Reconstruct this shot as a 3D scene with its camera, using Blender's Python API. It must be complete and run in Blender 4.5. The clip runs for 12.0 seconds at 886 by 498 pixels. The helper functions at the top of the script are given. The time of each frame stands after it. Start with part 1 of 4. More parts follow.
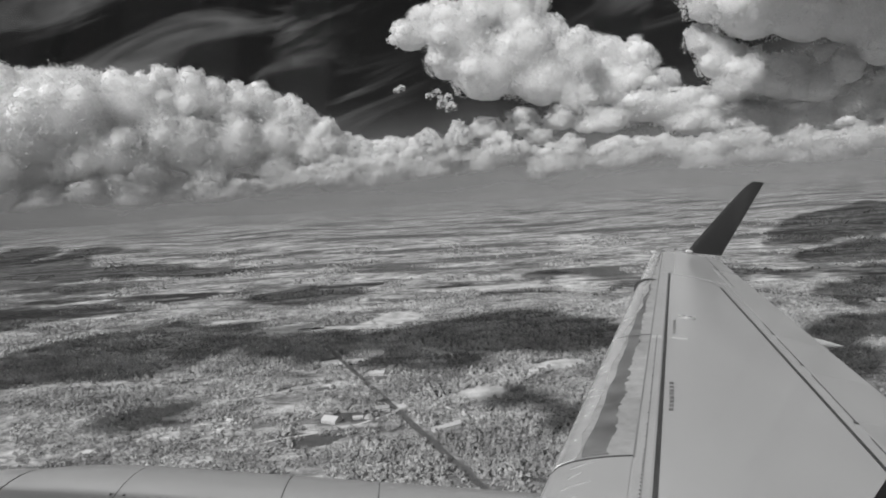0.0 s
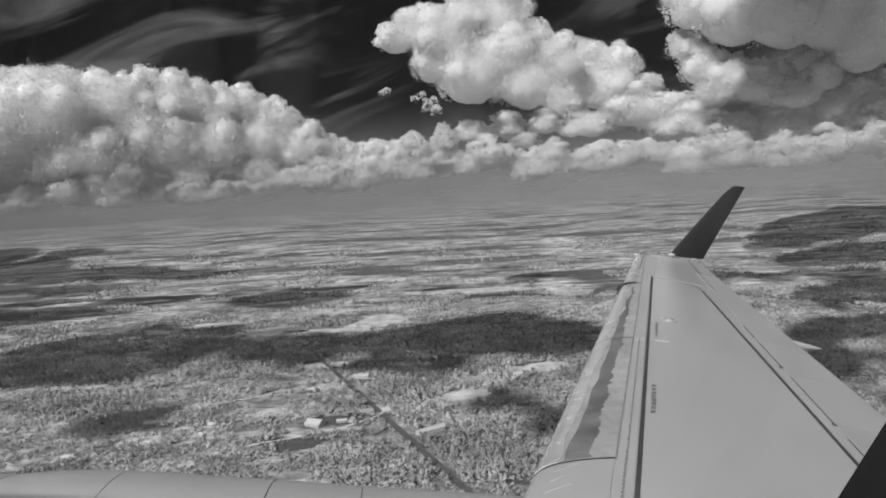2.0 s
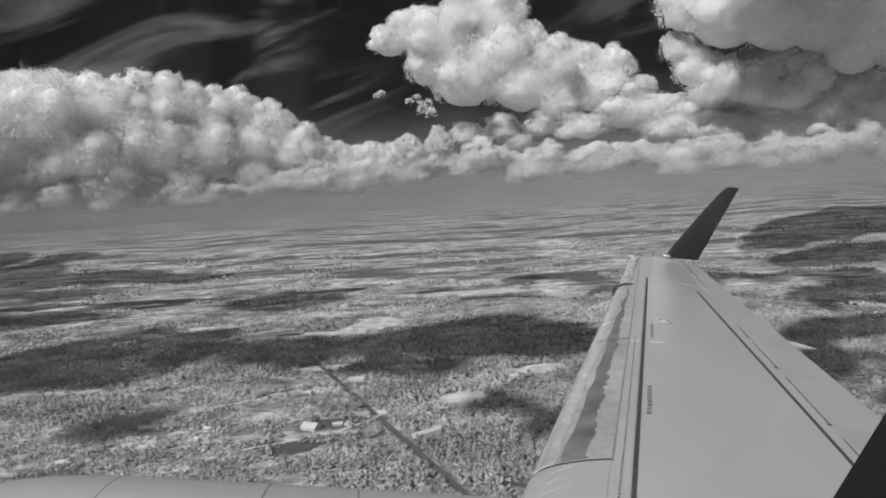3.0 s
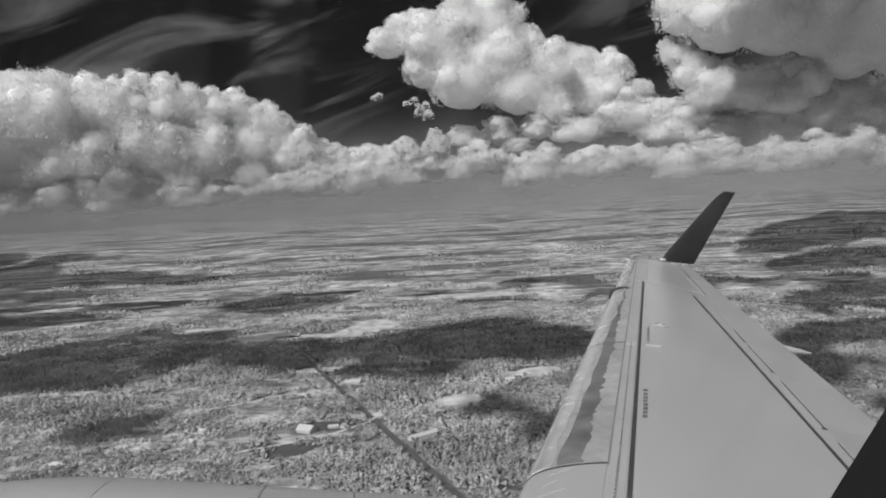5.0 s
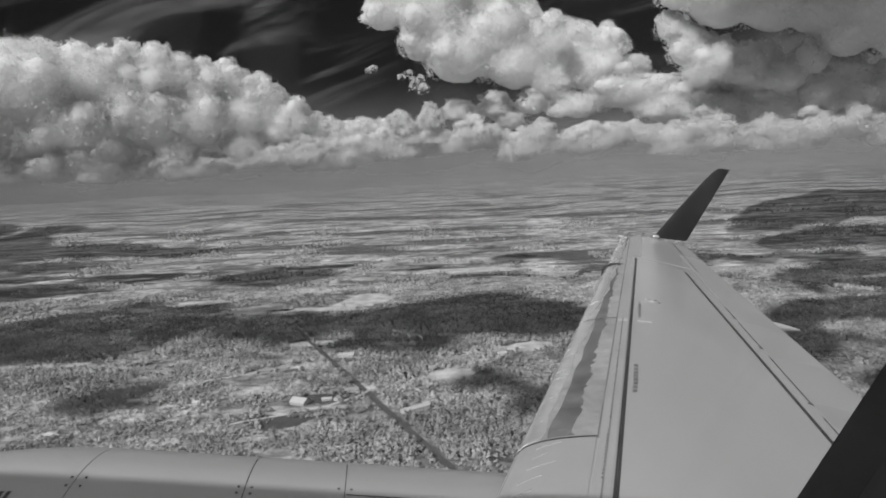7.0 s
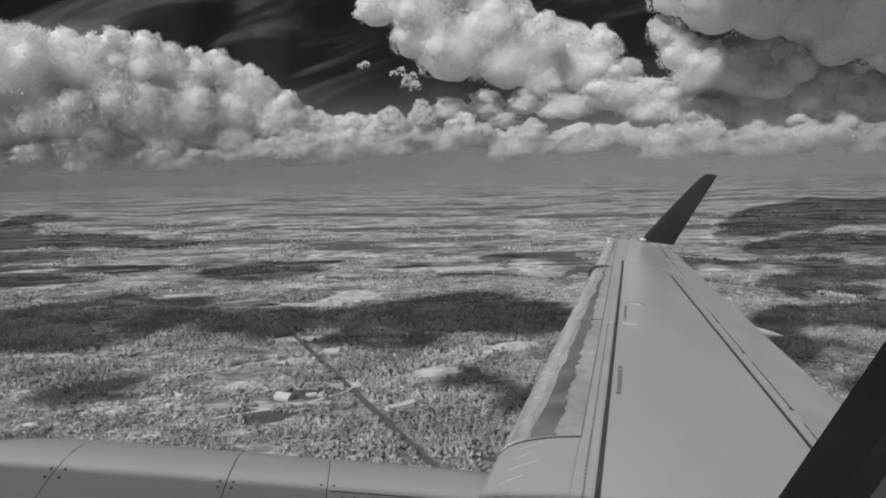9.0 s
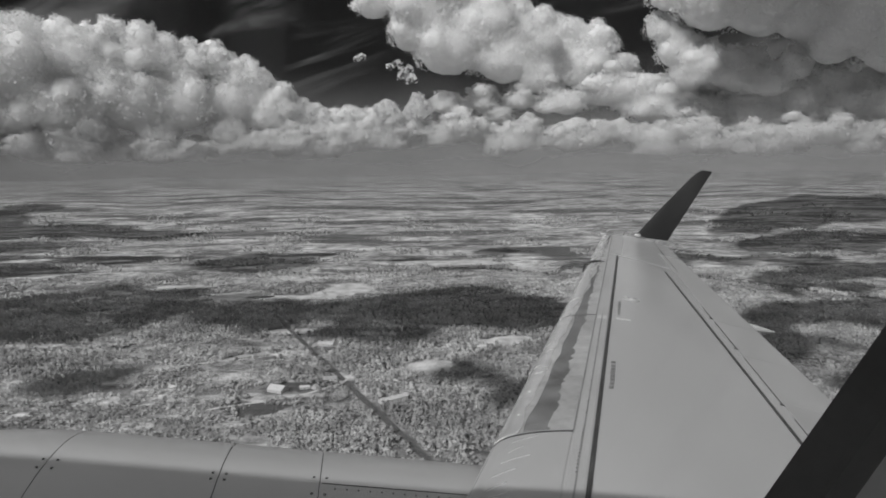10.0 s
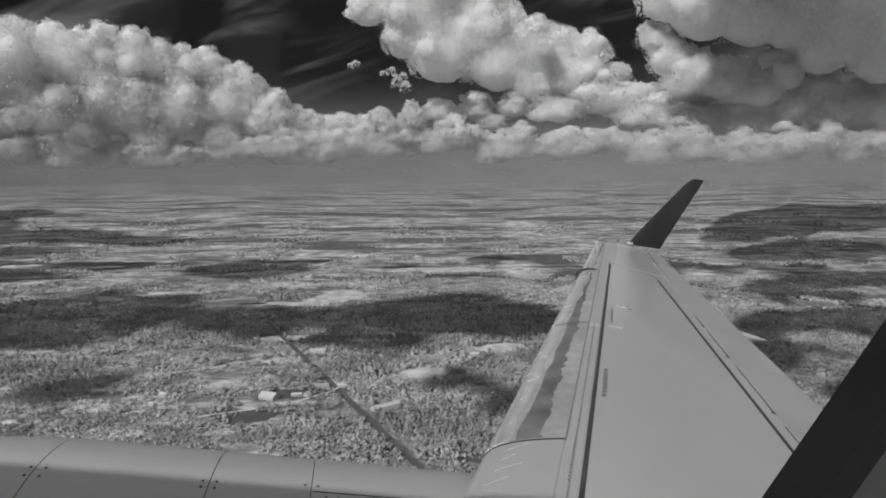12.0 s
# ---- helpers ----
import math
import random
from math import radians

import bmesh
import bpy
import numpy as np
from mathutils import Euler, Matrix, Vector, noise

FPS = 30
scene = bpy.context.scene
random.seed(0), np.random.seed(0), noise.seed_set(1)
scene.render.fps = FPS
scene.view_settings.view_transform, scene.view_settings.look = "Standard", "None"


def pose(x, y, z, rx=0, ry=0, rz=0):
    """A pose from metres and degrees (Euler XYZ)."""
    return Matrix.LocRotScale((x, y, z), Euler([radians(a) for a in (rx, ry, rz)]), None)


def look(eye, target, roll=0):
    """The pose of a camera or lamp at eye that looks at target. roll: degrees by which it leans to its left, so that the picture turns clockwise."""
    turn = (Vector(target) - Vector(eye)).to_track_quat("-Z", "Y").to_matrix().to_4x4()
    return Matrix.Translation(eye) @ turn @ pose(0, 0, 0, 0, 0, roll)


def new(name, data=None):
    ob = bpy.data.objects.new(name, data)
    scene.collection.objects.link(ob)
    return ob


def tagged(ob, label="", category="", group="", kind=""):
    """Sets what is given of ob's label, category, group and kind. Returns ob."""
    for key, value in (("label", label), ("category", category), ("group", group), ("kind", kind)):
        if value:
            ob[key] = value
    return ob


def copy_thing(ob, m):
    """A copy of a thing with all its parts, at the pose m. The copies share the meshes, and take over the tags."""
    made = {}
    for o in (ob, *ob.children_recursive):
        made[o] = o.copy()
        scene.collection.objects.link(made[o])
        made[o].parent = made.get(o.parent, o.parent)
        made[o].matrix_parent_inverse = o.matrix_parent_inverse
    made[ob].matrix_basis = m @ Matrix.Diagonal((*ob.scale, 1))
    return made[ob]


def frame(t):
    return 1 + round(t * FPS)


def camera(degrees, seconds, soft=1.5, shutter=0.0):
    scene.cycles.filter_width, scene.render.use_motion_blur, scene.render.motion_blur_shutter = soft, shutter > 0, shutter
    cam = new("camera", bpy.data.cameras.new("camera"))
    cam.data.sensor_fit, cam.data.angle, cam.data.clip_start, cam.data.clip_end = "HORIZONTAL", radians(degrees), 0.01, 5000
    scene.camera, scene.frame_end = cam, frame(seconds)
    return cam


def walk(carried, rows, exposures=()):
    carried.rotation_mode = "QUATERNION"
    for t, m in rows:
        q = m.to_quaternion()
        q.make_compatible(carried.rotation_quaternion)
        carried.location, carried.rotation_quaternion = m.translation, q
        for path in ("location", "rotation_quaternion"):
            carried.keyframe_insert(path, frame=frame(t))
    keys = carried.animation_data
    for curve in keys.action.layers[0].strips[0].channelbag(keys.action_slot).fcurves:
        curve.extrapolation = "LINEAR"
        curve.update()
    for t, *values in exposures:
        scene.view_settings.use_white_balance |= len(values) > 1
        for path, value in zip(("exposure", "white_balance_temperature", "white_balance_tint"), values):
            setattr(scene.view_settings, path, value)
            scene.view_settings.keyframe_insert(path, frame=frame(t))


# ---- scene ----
cam = camera(70.0, 12.0, soft=1.8)
# the eye sits at a cabin window, EYE metres above the land
EYE = 280.0
ROWS = [
    (0.0, 85.044, 3.249, 1.346), (0.5, 84.680, 3.764, 1.065), (1.0, 85.005, 3.730, 0.699),
    (1.5, 85.123, 3.312, 0.347), (2.0, 85.217, 2.951, -0.016), (2.5, 85.193, 3.139, -0.264),
    (3.0, 85.406, 3.204, -0.453), (5.0, 85.639, 2.909, -0.731), (5.5, 84.933, 2.611, -0.749),
    (6.0, 84.034, 2.196, -0.775), (6.5, 83.739, 2.242, -0.944), (7.0, 83.343, 2.375, -1.242),
    (9.0, 83.156, 0.897, -2.141), (9.5, 83.245, 0.516, -2.552), (10.0, 82.593, 0.318, -2.538),
    (10.5, 82.712, 0.372, -2.688), (11.0, 83.337, 0.497, -3.161), (11.5, 83.491, 0.360, -3.377),
    (12.0, 83.235, -0.004, -3.132),
]
SWAY = {0.0: -0.005, 0.5: -0.004, 1.0: -0.003, 1.5: -0.0015}
# how the aircraft, with the eye in it, heels over the land and points across it
HEEL = pose(0, 0, EYE, 0.5, 0.3, 1.5) @ Matrix.Translation((0, 0, -EYE))
walk(cam, [(t, HEEL @ pose(SWAY.get(t, 0.0), 0, EYE, rx, ry, rz)) for t, rx, ry, rz in ROWS], exposures=((0, -0.07), (4.0, -0.07), (5.5, -0.12), (7.0, -0.19), (9.0, -0.26), (12.0, -0.32)))

# the aircraft: x towards the tail, y outboard along the wing, z up, from the eye
AIR = HEEL @ Matrix(((0.9835, -0.0804, 0.1623, 0.0), (0.0846, 0.9962, -0.0192, 0.0),
              (-0.1602, 0.0326, 0.9865, EYE), (0, 0, 0, 1)))

# ---------------------------------------------------------------- light
SUN = Vector((-0.40, -0.65, 0.505)).normalized()
lamp = bpy.data.lights.new("sun", "SUN")
lamp.energy, lamp.angle, lamp.color = 3.75, radians(0.53), (1.0, 1.0, 1.0)
new("sun", lamp).matrix_world = look((0, -40, EYE + 60), Vector((0, -40, EYE + 60)) - SUN)


def world_sky():
    w = bpy.data.worlds.new("sky")
    scene.world = w
    w.use_nodes = True
    nt = w.node_tree
    nt.nodes.clear()
    N = lambda kind: nt.nodes.new(kind)
    L = nt.links.new

    def math_node(op, a, b=None, c=None, clamp=False):
        n = N("ShaderNodeMath")
        n.operation, n.use_clamp = op, clamp
        for i, v in enumerate((a, b, c)):
            if v is None:
                continue
            if isinstance(v, (int, float)):
                n.inputs[i].default_value = v
            else:
                L(v, n.inputs[i])
        return n.outputs[0]

    def smooth(v, lo, hi):
        n = N("ShaderNodeMapRange")
        n.interpolation_type = "SMOOTHSTEP"
        L(v, n.inputs[0])
        n.inputs[1].default_value, n.inputs[2].default_value = lo, hi
        return n.outputs[0]

    sky = N("ShaderNodeTexSky")
    sky.sky_type, sky.sun_disc = "NISHITA", False
    sky.sun_elevation = math.asin(SUN.z)
    sky.sun_rotation = math.atan2(SUN.x, SUN.y)
    grey = N("ShaderNodeRGBToBW")
    L(sky.outputs[0], grey.inputs[0])
    base = math_node("MULTIPLY", grey.outputs[0], 0.0035)
    tc = N("ShaderNodeTexCoord")
    sep = N("ShaderNodeSeparateXYZ")
    L(tc.outputs["Generated"], sep.inputs[0])
    up = math_node("MAXIMUM", sep.outputs[2], 0.02)
    # directions laid out on a plane overhead, and across the view for the high wisps
    px, py = math_node("DIVIDE", sep.outputs[0], up), math_node("DIVIDE", sep.outputs[1], up)
    com = N("ShaderNodeCombineXYZ")
    L(px, com.inputs[0]), L(py, com.inputs[1])
    flat = N("ShaderNodeCombineXYZ")
    L(sep.outputs[0], flat.inputs[0]), L(sep.outputs[2], flat.inputs[1])
    slant = N("ShaderNodeMapping")
    slant.inputs["Rotation"].default_value = (0, 0, radians(CIRRUS_TURN))
    L(flat.outputs[0], slant.inputs[0])
    mp = N("ShaderNodeMapping")
    mp.inputs["Scale"].default_value = CIRRUS_SCALE
    mp.inputs["Location"].default_value = CIRRUS_SHIFT
    L(slant.outputs[0], mp.inputs[0])
    n1 = N("ShaderNodeTexNoise")
    n1.inputs["Scale"].default_value, n1.inputs["Detail"].default_value = 1.0, 7.0
    n1.inputs["Roughness"].default_value, n1.inputs["Distortion"].default_value = 0.58, 1.0
    L(mp.outputs[0], n1.inputs["Vector"])
    n2 = N("ShaderNodeTexNoise")
    n2.inputs["Scale"].default_value, n2.inputs["Detail"].default_value = 3.2, 3.0
    L(flat.outputs[0], n2.inputs["Vector"])
    wisps = math_node("MULTIPLY", smooth(n1.outputs[0], 0.47, 0.72), smooth(n2.outputs[0], 0.38, 0.6))
    wisps = math_node("MULTIPLY", wisps, smooth(sep.outputs[2], 0.05, 0.16))
    # haze low down
    haze = math_node("SUBTRACT", 1.0, smooth(sep.outputs[2], 0.0, 0.17), clamp=True)
    n4 = N("ShaderNodeTexNoise")
    n4.inputs["Scale"].default_value, n4.inputs["Detail"].default_value = 9.0, 5.0
    mp4 = N("ShaderNodeMapping")
    mp4.inputs["Scale"].default_value = (1.0, 1.0, 3.5)
    L(tc.outputs["Generated"], mp4.inputs[0]), L(mp4.outputs[0], n4.inputs["Vector"])
    haze = math_node("MULTIPLY", math_node("POWER", haze, 1.3), math_node("ADD", 0.55, math_node("MULTIPLY", n4.outputs[0], 0.8)))
    lum = math_node("ADD", base, math_node("MULTIPLY", wisps, 0.17))
    lum = math_node("ADD", lum, math_node("MULTIPLY", haze, 0.20))
    # bright broken cloud overhead, above the window's view, added to fill the shadows
    n3 = N("ShaderNodeTexNoise")
    n3.inputs["Scale"].default_value, n3.inputs["Detail"].default_value = 1.6, 5.0
    L(com.outputs[0], n3.inputs["Vector"])
    high = math_node("MULTIPLY", smooth(sep.outputs[2], 0.36, 0.6), smooth(n3.outputs[0], 0.3, 0.6))
    lum = math_node("ADD", lum, math_node("MULTIPLY", high, 0.66))
    bg = N("ShaderNodeBackground")
    L(lum, bg.inputs[0])
    bg.inputs[1].default_value = 1.0
    out = N("ShaderNodeOutputWorld")
    L(bg.outputs[0], out.inputs[0])


CIRRUS_TURN, CIRRUS_SCALE, CIRRUS_SHIFT = -20.0, (3.0, 11.0, 1.0), (0.3, 0.2, 0.0)
world_sky()


# ---------------------------------------------------------------- materials
def material(name, rough=0.6, metal=0.0, spec=0.5):
    m = bpy.data.materials.new(name)
    m.use_nodes = True
    b = m.node_tree.nodes["Principled BSDF"]
    b.inputs["Roughness"].default_value, b.inputs["Metallic"].default_value = rough, metal
    b.inputs["Specular IOR Level"].default_value = spec
    return m, m.node_tree, b


def noise_tex(nt, scale, detail=4.0, rough=0.55, coords="Object", stretch=(1, 1, 1), distort=0.0):
    mp, n = nt.nodes.new("ShaderNodeMapping"), nt.nodes.new("ShaderNodeTexNoise")
    if coords == "country":
        tc, coords = nt.nodes.new("ShaderNodeAttribute"), "Vector"
        tc.attribute_name = "country"
    else:
        tc = nt.nodes.new("ShaderNodeTexCoord")
    mp.inputs["Scale"].default_value = stretch
    n.inputs["Scale"].default_value, n.inputs["Detail"].default_value = scale, detail
    n.inputs["Roughness"].default_value, n.inputs["Distortion"].default_value = rough, distort
    nt.links.new(tc.outputs[coords], mp.inputs[0])
    nt.links.new(mp.outputs[0], n.inputs["Vector"])
    return n.outputs[0]


def ramp(nt, value, stops):
    r = nt.nodes.new("ShaderNodeValToRGB")
    e = r.color_ramp.elements
    while len(e) < len(stops):
        e.new(0.5)
    for k, (p, c) in zip(e, stops):
        k.position, k.color = p, (c, c, c, 1)
    nt.links.new(value, r.inputs[0])
    return r.outputs[0]


def mixed(nt, fac, a, b, mode="MIX"):
    n = nt.nodes.new("ShaderNodeMix")
    n.data_type, n.blend_type = "RGBA", mode
    for v, s in ((fac, n.inputs[0]), (a, n.inputs[6]), (b, n.inputs[7])):
        if isinstance(v, (int, float)):
            s.default_value = v if s.type == "VALUE" else (v, v, v, 1)
        else:
            nt.links.new(v, s)
    return n.outputs[2]


def bump(nt, b, value, strength, distance):
    n = nt.nodes.new("ShaderNodeBump")
    n.inputs["Strength"].default_value, n.inputs["Distance"].default_value = strength, distance
    nt.links.new(value, n.inputs["Height"])
    nt.links.new(n.outputs[0], b.inputs["Normal"])


def plain(name, grey, rough=0.6, metal=0.0, vary=0.15, scale=3.0, spec=0.5, relief=0.0, stretch=(1, 1, 1)):
    """A paint or metal of one grey with soft blotches and fine grain."""
    m, nt, b = material(name, rough, metal, spec)
    big, fine = noise_tex(nt, scale, 5, stretch=stretch), noise_tex(nt, scale * 14, 3)
    c = ramp(nt, big, [(0.3, grey * (1 - vary)), (0.7, grey * (1 + vary))])
    f = ramp(nt, fine, [(0.3, 1 - vary * 0.5), (0.7, 1.0)])
    nt.links.new(mixed(nt, 1.0, c, f, "MULTIPLY"), b.inputs["Base Color"])
    r = nt.nodes.new("ShaderNodeMapRange")
    nt.links.new(big, r.inputs[0])
    r.inputs[3].default_value, r.inputs[4].default_value = rough * 0.8, min(1, rough * 1.25)
    nt.links.new(r.outputs[0], b.inputs["Roughness"])
    if relief:
        bump(nt, b, fine, 0.4, relief)
    return m


def land_material():
    m, nt, b = material("land", 0.95, spec=0.1)
    L = nt.links.new
    fields = nt.nodes.new("ShaderNodeTexVoronoi")
    tc, mp = nt.nodes.new("ShaderNodeAttribute"), nt.nodes.new("ShaderNodeMapping")
    tc.attribute_name = "country"
    mp.inputs["Rotation"].default_value = (0, 0, 0.35)
    mp.inputs["Scale"].default_value = (0.0042, 0.0065, 0.0)
    fields.inputs["Randomness"].default_value = 0.85
    warp = nt.nodes.new("ShaderNodeTexNoise")
    warp.inputs["Scale"].default_value, warp.inputs["Detail"].default_value = 2.5, 4.0
    off = nt.nodes.new("ShaderNodeMix")
    off.data_type, off.blend_type = "RGBA", "ADD"
    off.inputs[0].default_value = 0.45
    L(tc.outputs["Vector"], mp.inputs[0]), L(mp.outputs[0], warp.inputs["Vector"])
    L(mp.outputs[0], off.inputs[6]), L(warp.outputs["Color"], off.inputs[7])
    L(off.outputs[2], fields.inputs["Vector"])
    one = nt.nodes.new("ShaderNodeSeparateColor")
    L(fields.outputs["Color"], one.inputs[0])
    field = ramp(nt, one.outputs[0], [(0.0, 0.42), (0.4, 0.56), (0.75, 0.68), (1.0, 0.80)])
    clump = noise_tex(nt, 0.05, 5, 0.65, coords="country")
    wood = ramp(nt, clump, [(0.34, 0.18), (0.5, 0.42), (0.66, 0.62)])
    patch = noise_tex(nt, 0.0026, 6, 0.62, coords="country", stretch=(1, 0.75, 1))
    c = mixed(nt, ramp(nt, patch, [(0.43, 0.0), (0.50, 1.0)]), field, wood)
    belts = noise_tex(nt, 0.0036, 7, 0.62, coords="country", stretch=(0.55, 1.7, 1))
    c = mixed(nt, ramp(nt, belts, [(0.54, 0.0), (0.60, 0.8)]), c, ramp(nt, clump, [(0.3, 0.04), (0.7, 0.14)]))
    # far dark bands: woods, with cloud shadow put into the colour as well
    woods_and_shade = noise_tex(nt, 0.0013, 10, 0.66, coords="country", stretch=(0.5, 1.0, 1))
    c = mixed(nt, ramp(nt, woods_and_shade, [(0.515, 0.0), (0.545, 0.9)]), c, ramp(nt, clump, [(0.3, 0.06), (0.7, 0.16)]))
    copse = noise_tex(nt, 0.0075, 6, 0.7, coords="country", stretch=(0.7, 1.0, 1))
    c = mixed(nt, ramp(nt, copse, [(0.55, 0.0), (0.58, 0.8)]), c, ramp(nt, clump, [(0.3, 0.07), (0.7, 0.18)]))
    grain = noise_tex(nt, 0.22, 4, 0.7, coords="country")
    c = mixed(nt, 1.0, c, ramp(nt, grain, [(0.3, 0.7), (0.7, 1.15)]), "MULTIPLY")
    mottle = noise_tex(nt, 0.018, 6, 0.7, coords="country")
    c = mixed(nt, 1.0, c, ramp(nt, mottle, [(0.36, 0.55), (0.62, 1.2)]), "MULTIPLY")
    hedges = noise_tex(nt, 0.011, 7, 0.66, coords="country", stretch=(0.4, 1.5, 1), distort=0.4)
    c = mixed(nt, ramp(nt, hedges, [(0.52, 0.0), (0.57, 0.7)]), c, ramp(nt, clump, [(0.3, 0.05), (0.7, 0.22)]))
    pale = noise_tex(nt, 0.007, 6, 0.62, coords="country", stretch=(0.5, 1.6, 1))
    c = mixed(nt, ramp(nt, pale, [(0.60, 0.0), (0.66, 0.35)]), c, 0.72)
    L(c, b.inputs["Base Color"])
    bump(nt, b, clump, 0.5, 5.0)
    return m


def leaf_material():
    m = bpy.data.materials.new("sunlit_leaves")
    m.use_nodes = True
    nt = m.node_tree
    nt.nodes.clear()
    d, t, mix, out = (nt.nodes.new("ShaderNode" + k) for k in ("BsdfDiffuse", "BsdfTranslucent", "MixShader", "OutputMaterial"))
    g = nt.nodes.new("ShaderNodeNewGeometry")
    tone = ramp(nt, g.outputs["Random Per Island"], [(0.0, 0.58), (0.5, 0.66), (1.0, 0.74)])
    stand = mixed(nt, 1.0, ramp(nt, noise_tex(nt, 0.008, 5), [(0.36, 0.60), (0.6, 1.08)]), ramp(nt, noise_tex(nt, 0.035, 4, 0.6), [(0.38, 0.70), (0.58, 1.05)]), "MULTIPLY")
    fine = ramp(nt, noise_tex(nt, 0.9, 3, 0.7), [(0.3, 0.8), (0.7, 1.05)])
    c = mixed(nt, 1.0, mixed(nt, 1.0, tone, stand, "MULTIPLY"), fine, "MULTIPLY")
    L = nt.links.new
    L(c, d.inputs[0]), L(c, t.inputs[0])
    mix.inputs[0].default_value = 0.30
    L(d.outputs[0], mix.inputs[1]), L(t.outputs[0], mix.inputs[2]), L(mix.outputs[0], out.inputs[0])
    return m


def cloud_material():
    m, nt, b = material("cloud_vapour", 1.0, spec=0.0)
    fine = noise_tex(nt, 0.02, 6, 0.65)
    nt.links.new(ramp(nt, fine, [(0.25, 0.70), (0.7, 0.76)]), b.inputs["Base Color"])
    b.inputs["Subsurface Weight"].default_value = 1.0
    b.inputs["Subsurface Radius"].default_value = (1.0, 1.0, 1.0)
    b.inputs["Subsurface Scale"].default_value = 420.0
    bump(nt, b, fine, 0.15, 4.0)
    return m


def stained_metal():
    """Dull metal with smudges that run back over the edge."""
    m, nt, b = material("dull_stained_metal", 0.42, 0.55)
    smudge = noise_tex(nt, 3.6, 8, 0.74, stretch=(1.0, 1.3, 1), distort=0.1)
    broad = noise_tex(nt, 0.9, 4, 0.6)
    c = ramp(nt, smudge, [(0.32, 0.55), (0.46, 0.68), (0.56, 0.76), (0.70, 0.90)])
    nt.links.new(mixed(nt, 1.0, c, ramp(nt, broad, [(0.3, 0.7), (0.7, 1.1)]), "MULTIPLY"), b.inputs["Base Color"])
    r = nt.nodes.new("ShaderNodeMapRange")
    nt.links.new(smudge, r.inputs[0])
    r.inputs[3].default_value, r.inputs[4].default_value = 0.55, 0.28
    nt.links.new(r.outputs[0], b.inputs["Roughness"])
    return m


def vapour_material():
    """Fine white droplets that pass as much light as they throw back."""
    m = bpy.data.materials.new("white_vapour")
    m.use_nodes = True
    nt = m.node_tree
    nt.nodes.clear()
    d, t, mix, out = (nt.nodes.new("ShaderNode" + k) for k in ("BsdfDiffuse", "BsdfTranslucent", "MixShader", "OutputMaterial"))
    L = nt.links.new
    tone = ramp(nt, noise_tex(nt, 0.006, 5, 0.6), [(0.3, 0.80), (0.7, 0.88)])
    L(tone, d.inputs[0]), L(tone, t.inputs[0])
    mix.inputs[0].default_value = 0.42
    L(d.outputs[0], mix.inputs[1]), L(t.outputs[0], mix.inputs[2]), L(mix.outputs[0], out.inputs[0])
    return m


def haze_material(name, low, top, stops, tone):
    """Translucent shell that stands for haze, its thickness changing with height."""
    m = bpy.data.materials.new(name)
    m.use_nodes = True
    nt = m.node_tree
    nt.nodes.clear()
    d, t, mix, clear, both, out = (nt.nodes.new("ShaderNode" + k) for k in ("BsdfDiffuse", "BsdfTranslucent", "MixShader", "BsdfTransparent", "MixShader", "OutputMaterial"))
    L = nt.links.new
    tc, sep = nt.nodes.new("ShaderNodeTexCoord"), nt.nodes.new("ShaderNodeSeparateXYZ")
    L(tc.outputs["Object"], sep.inputs[0])
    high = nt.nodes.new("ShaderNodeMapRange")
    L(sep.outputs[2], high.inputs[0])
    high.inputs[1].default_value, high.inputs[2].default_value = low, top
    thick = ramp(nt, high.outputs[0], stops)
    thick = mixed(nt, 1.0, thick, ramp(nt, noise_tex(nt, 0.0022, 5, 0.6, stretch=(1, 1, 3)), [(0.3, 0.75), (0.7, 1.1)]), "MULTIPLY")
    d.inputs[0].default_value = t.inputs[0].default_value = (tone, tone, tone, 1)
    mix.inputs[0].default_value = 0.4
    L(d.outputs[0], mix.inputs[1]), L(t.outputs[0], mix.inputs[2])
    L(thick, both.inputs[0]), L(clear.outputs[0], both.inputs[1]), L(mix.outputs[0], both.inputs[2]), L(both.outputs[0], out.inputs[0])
    return m


VAPOUR = vapour_material()
FAR_HAZE = haze_material("far_haze_shell", 200.0, 1000.0, [(0.0, 0.82), (0.12, 0.62), (0.28, 0.40), (0.5, 0.18), (0.75, 0.06), (1.0, 0.0)], 0.38)
NEAR_HAZE = haze_material("near_haze_shell", 95.0, 560.0, [(0.0, 0.0), (0.12, 0.06), (0.30, 0.17), (0.55, 0.10), (1.0, 0.0)], 0.22)


def pane_material():
    m = bpy.data.materials.new("acrylic_pane")
    m.use_nodes = True
    nt = m.node_tree
    nt.nodes.clear()
    clear, gloss, mix, out = (nt.nodes.new("ShaderNode" + k) for k in ("BsdfTransparent", "BsdfGlossy", "MixShader", "OutputMaterial"))
    gloss.inputs["Roughness"].default_value = 0.06
    mix.inputs[0].default_value = 0.025
    nt.links.new(clear.outputs[0], mix.inputs[1]), nt.links.new(gloss.outputs[0], mix.inputs[2]), nt.links.new(mix.outputs[0], out.inputs[0])
    return m


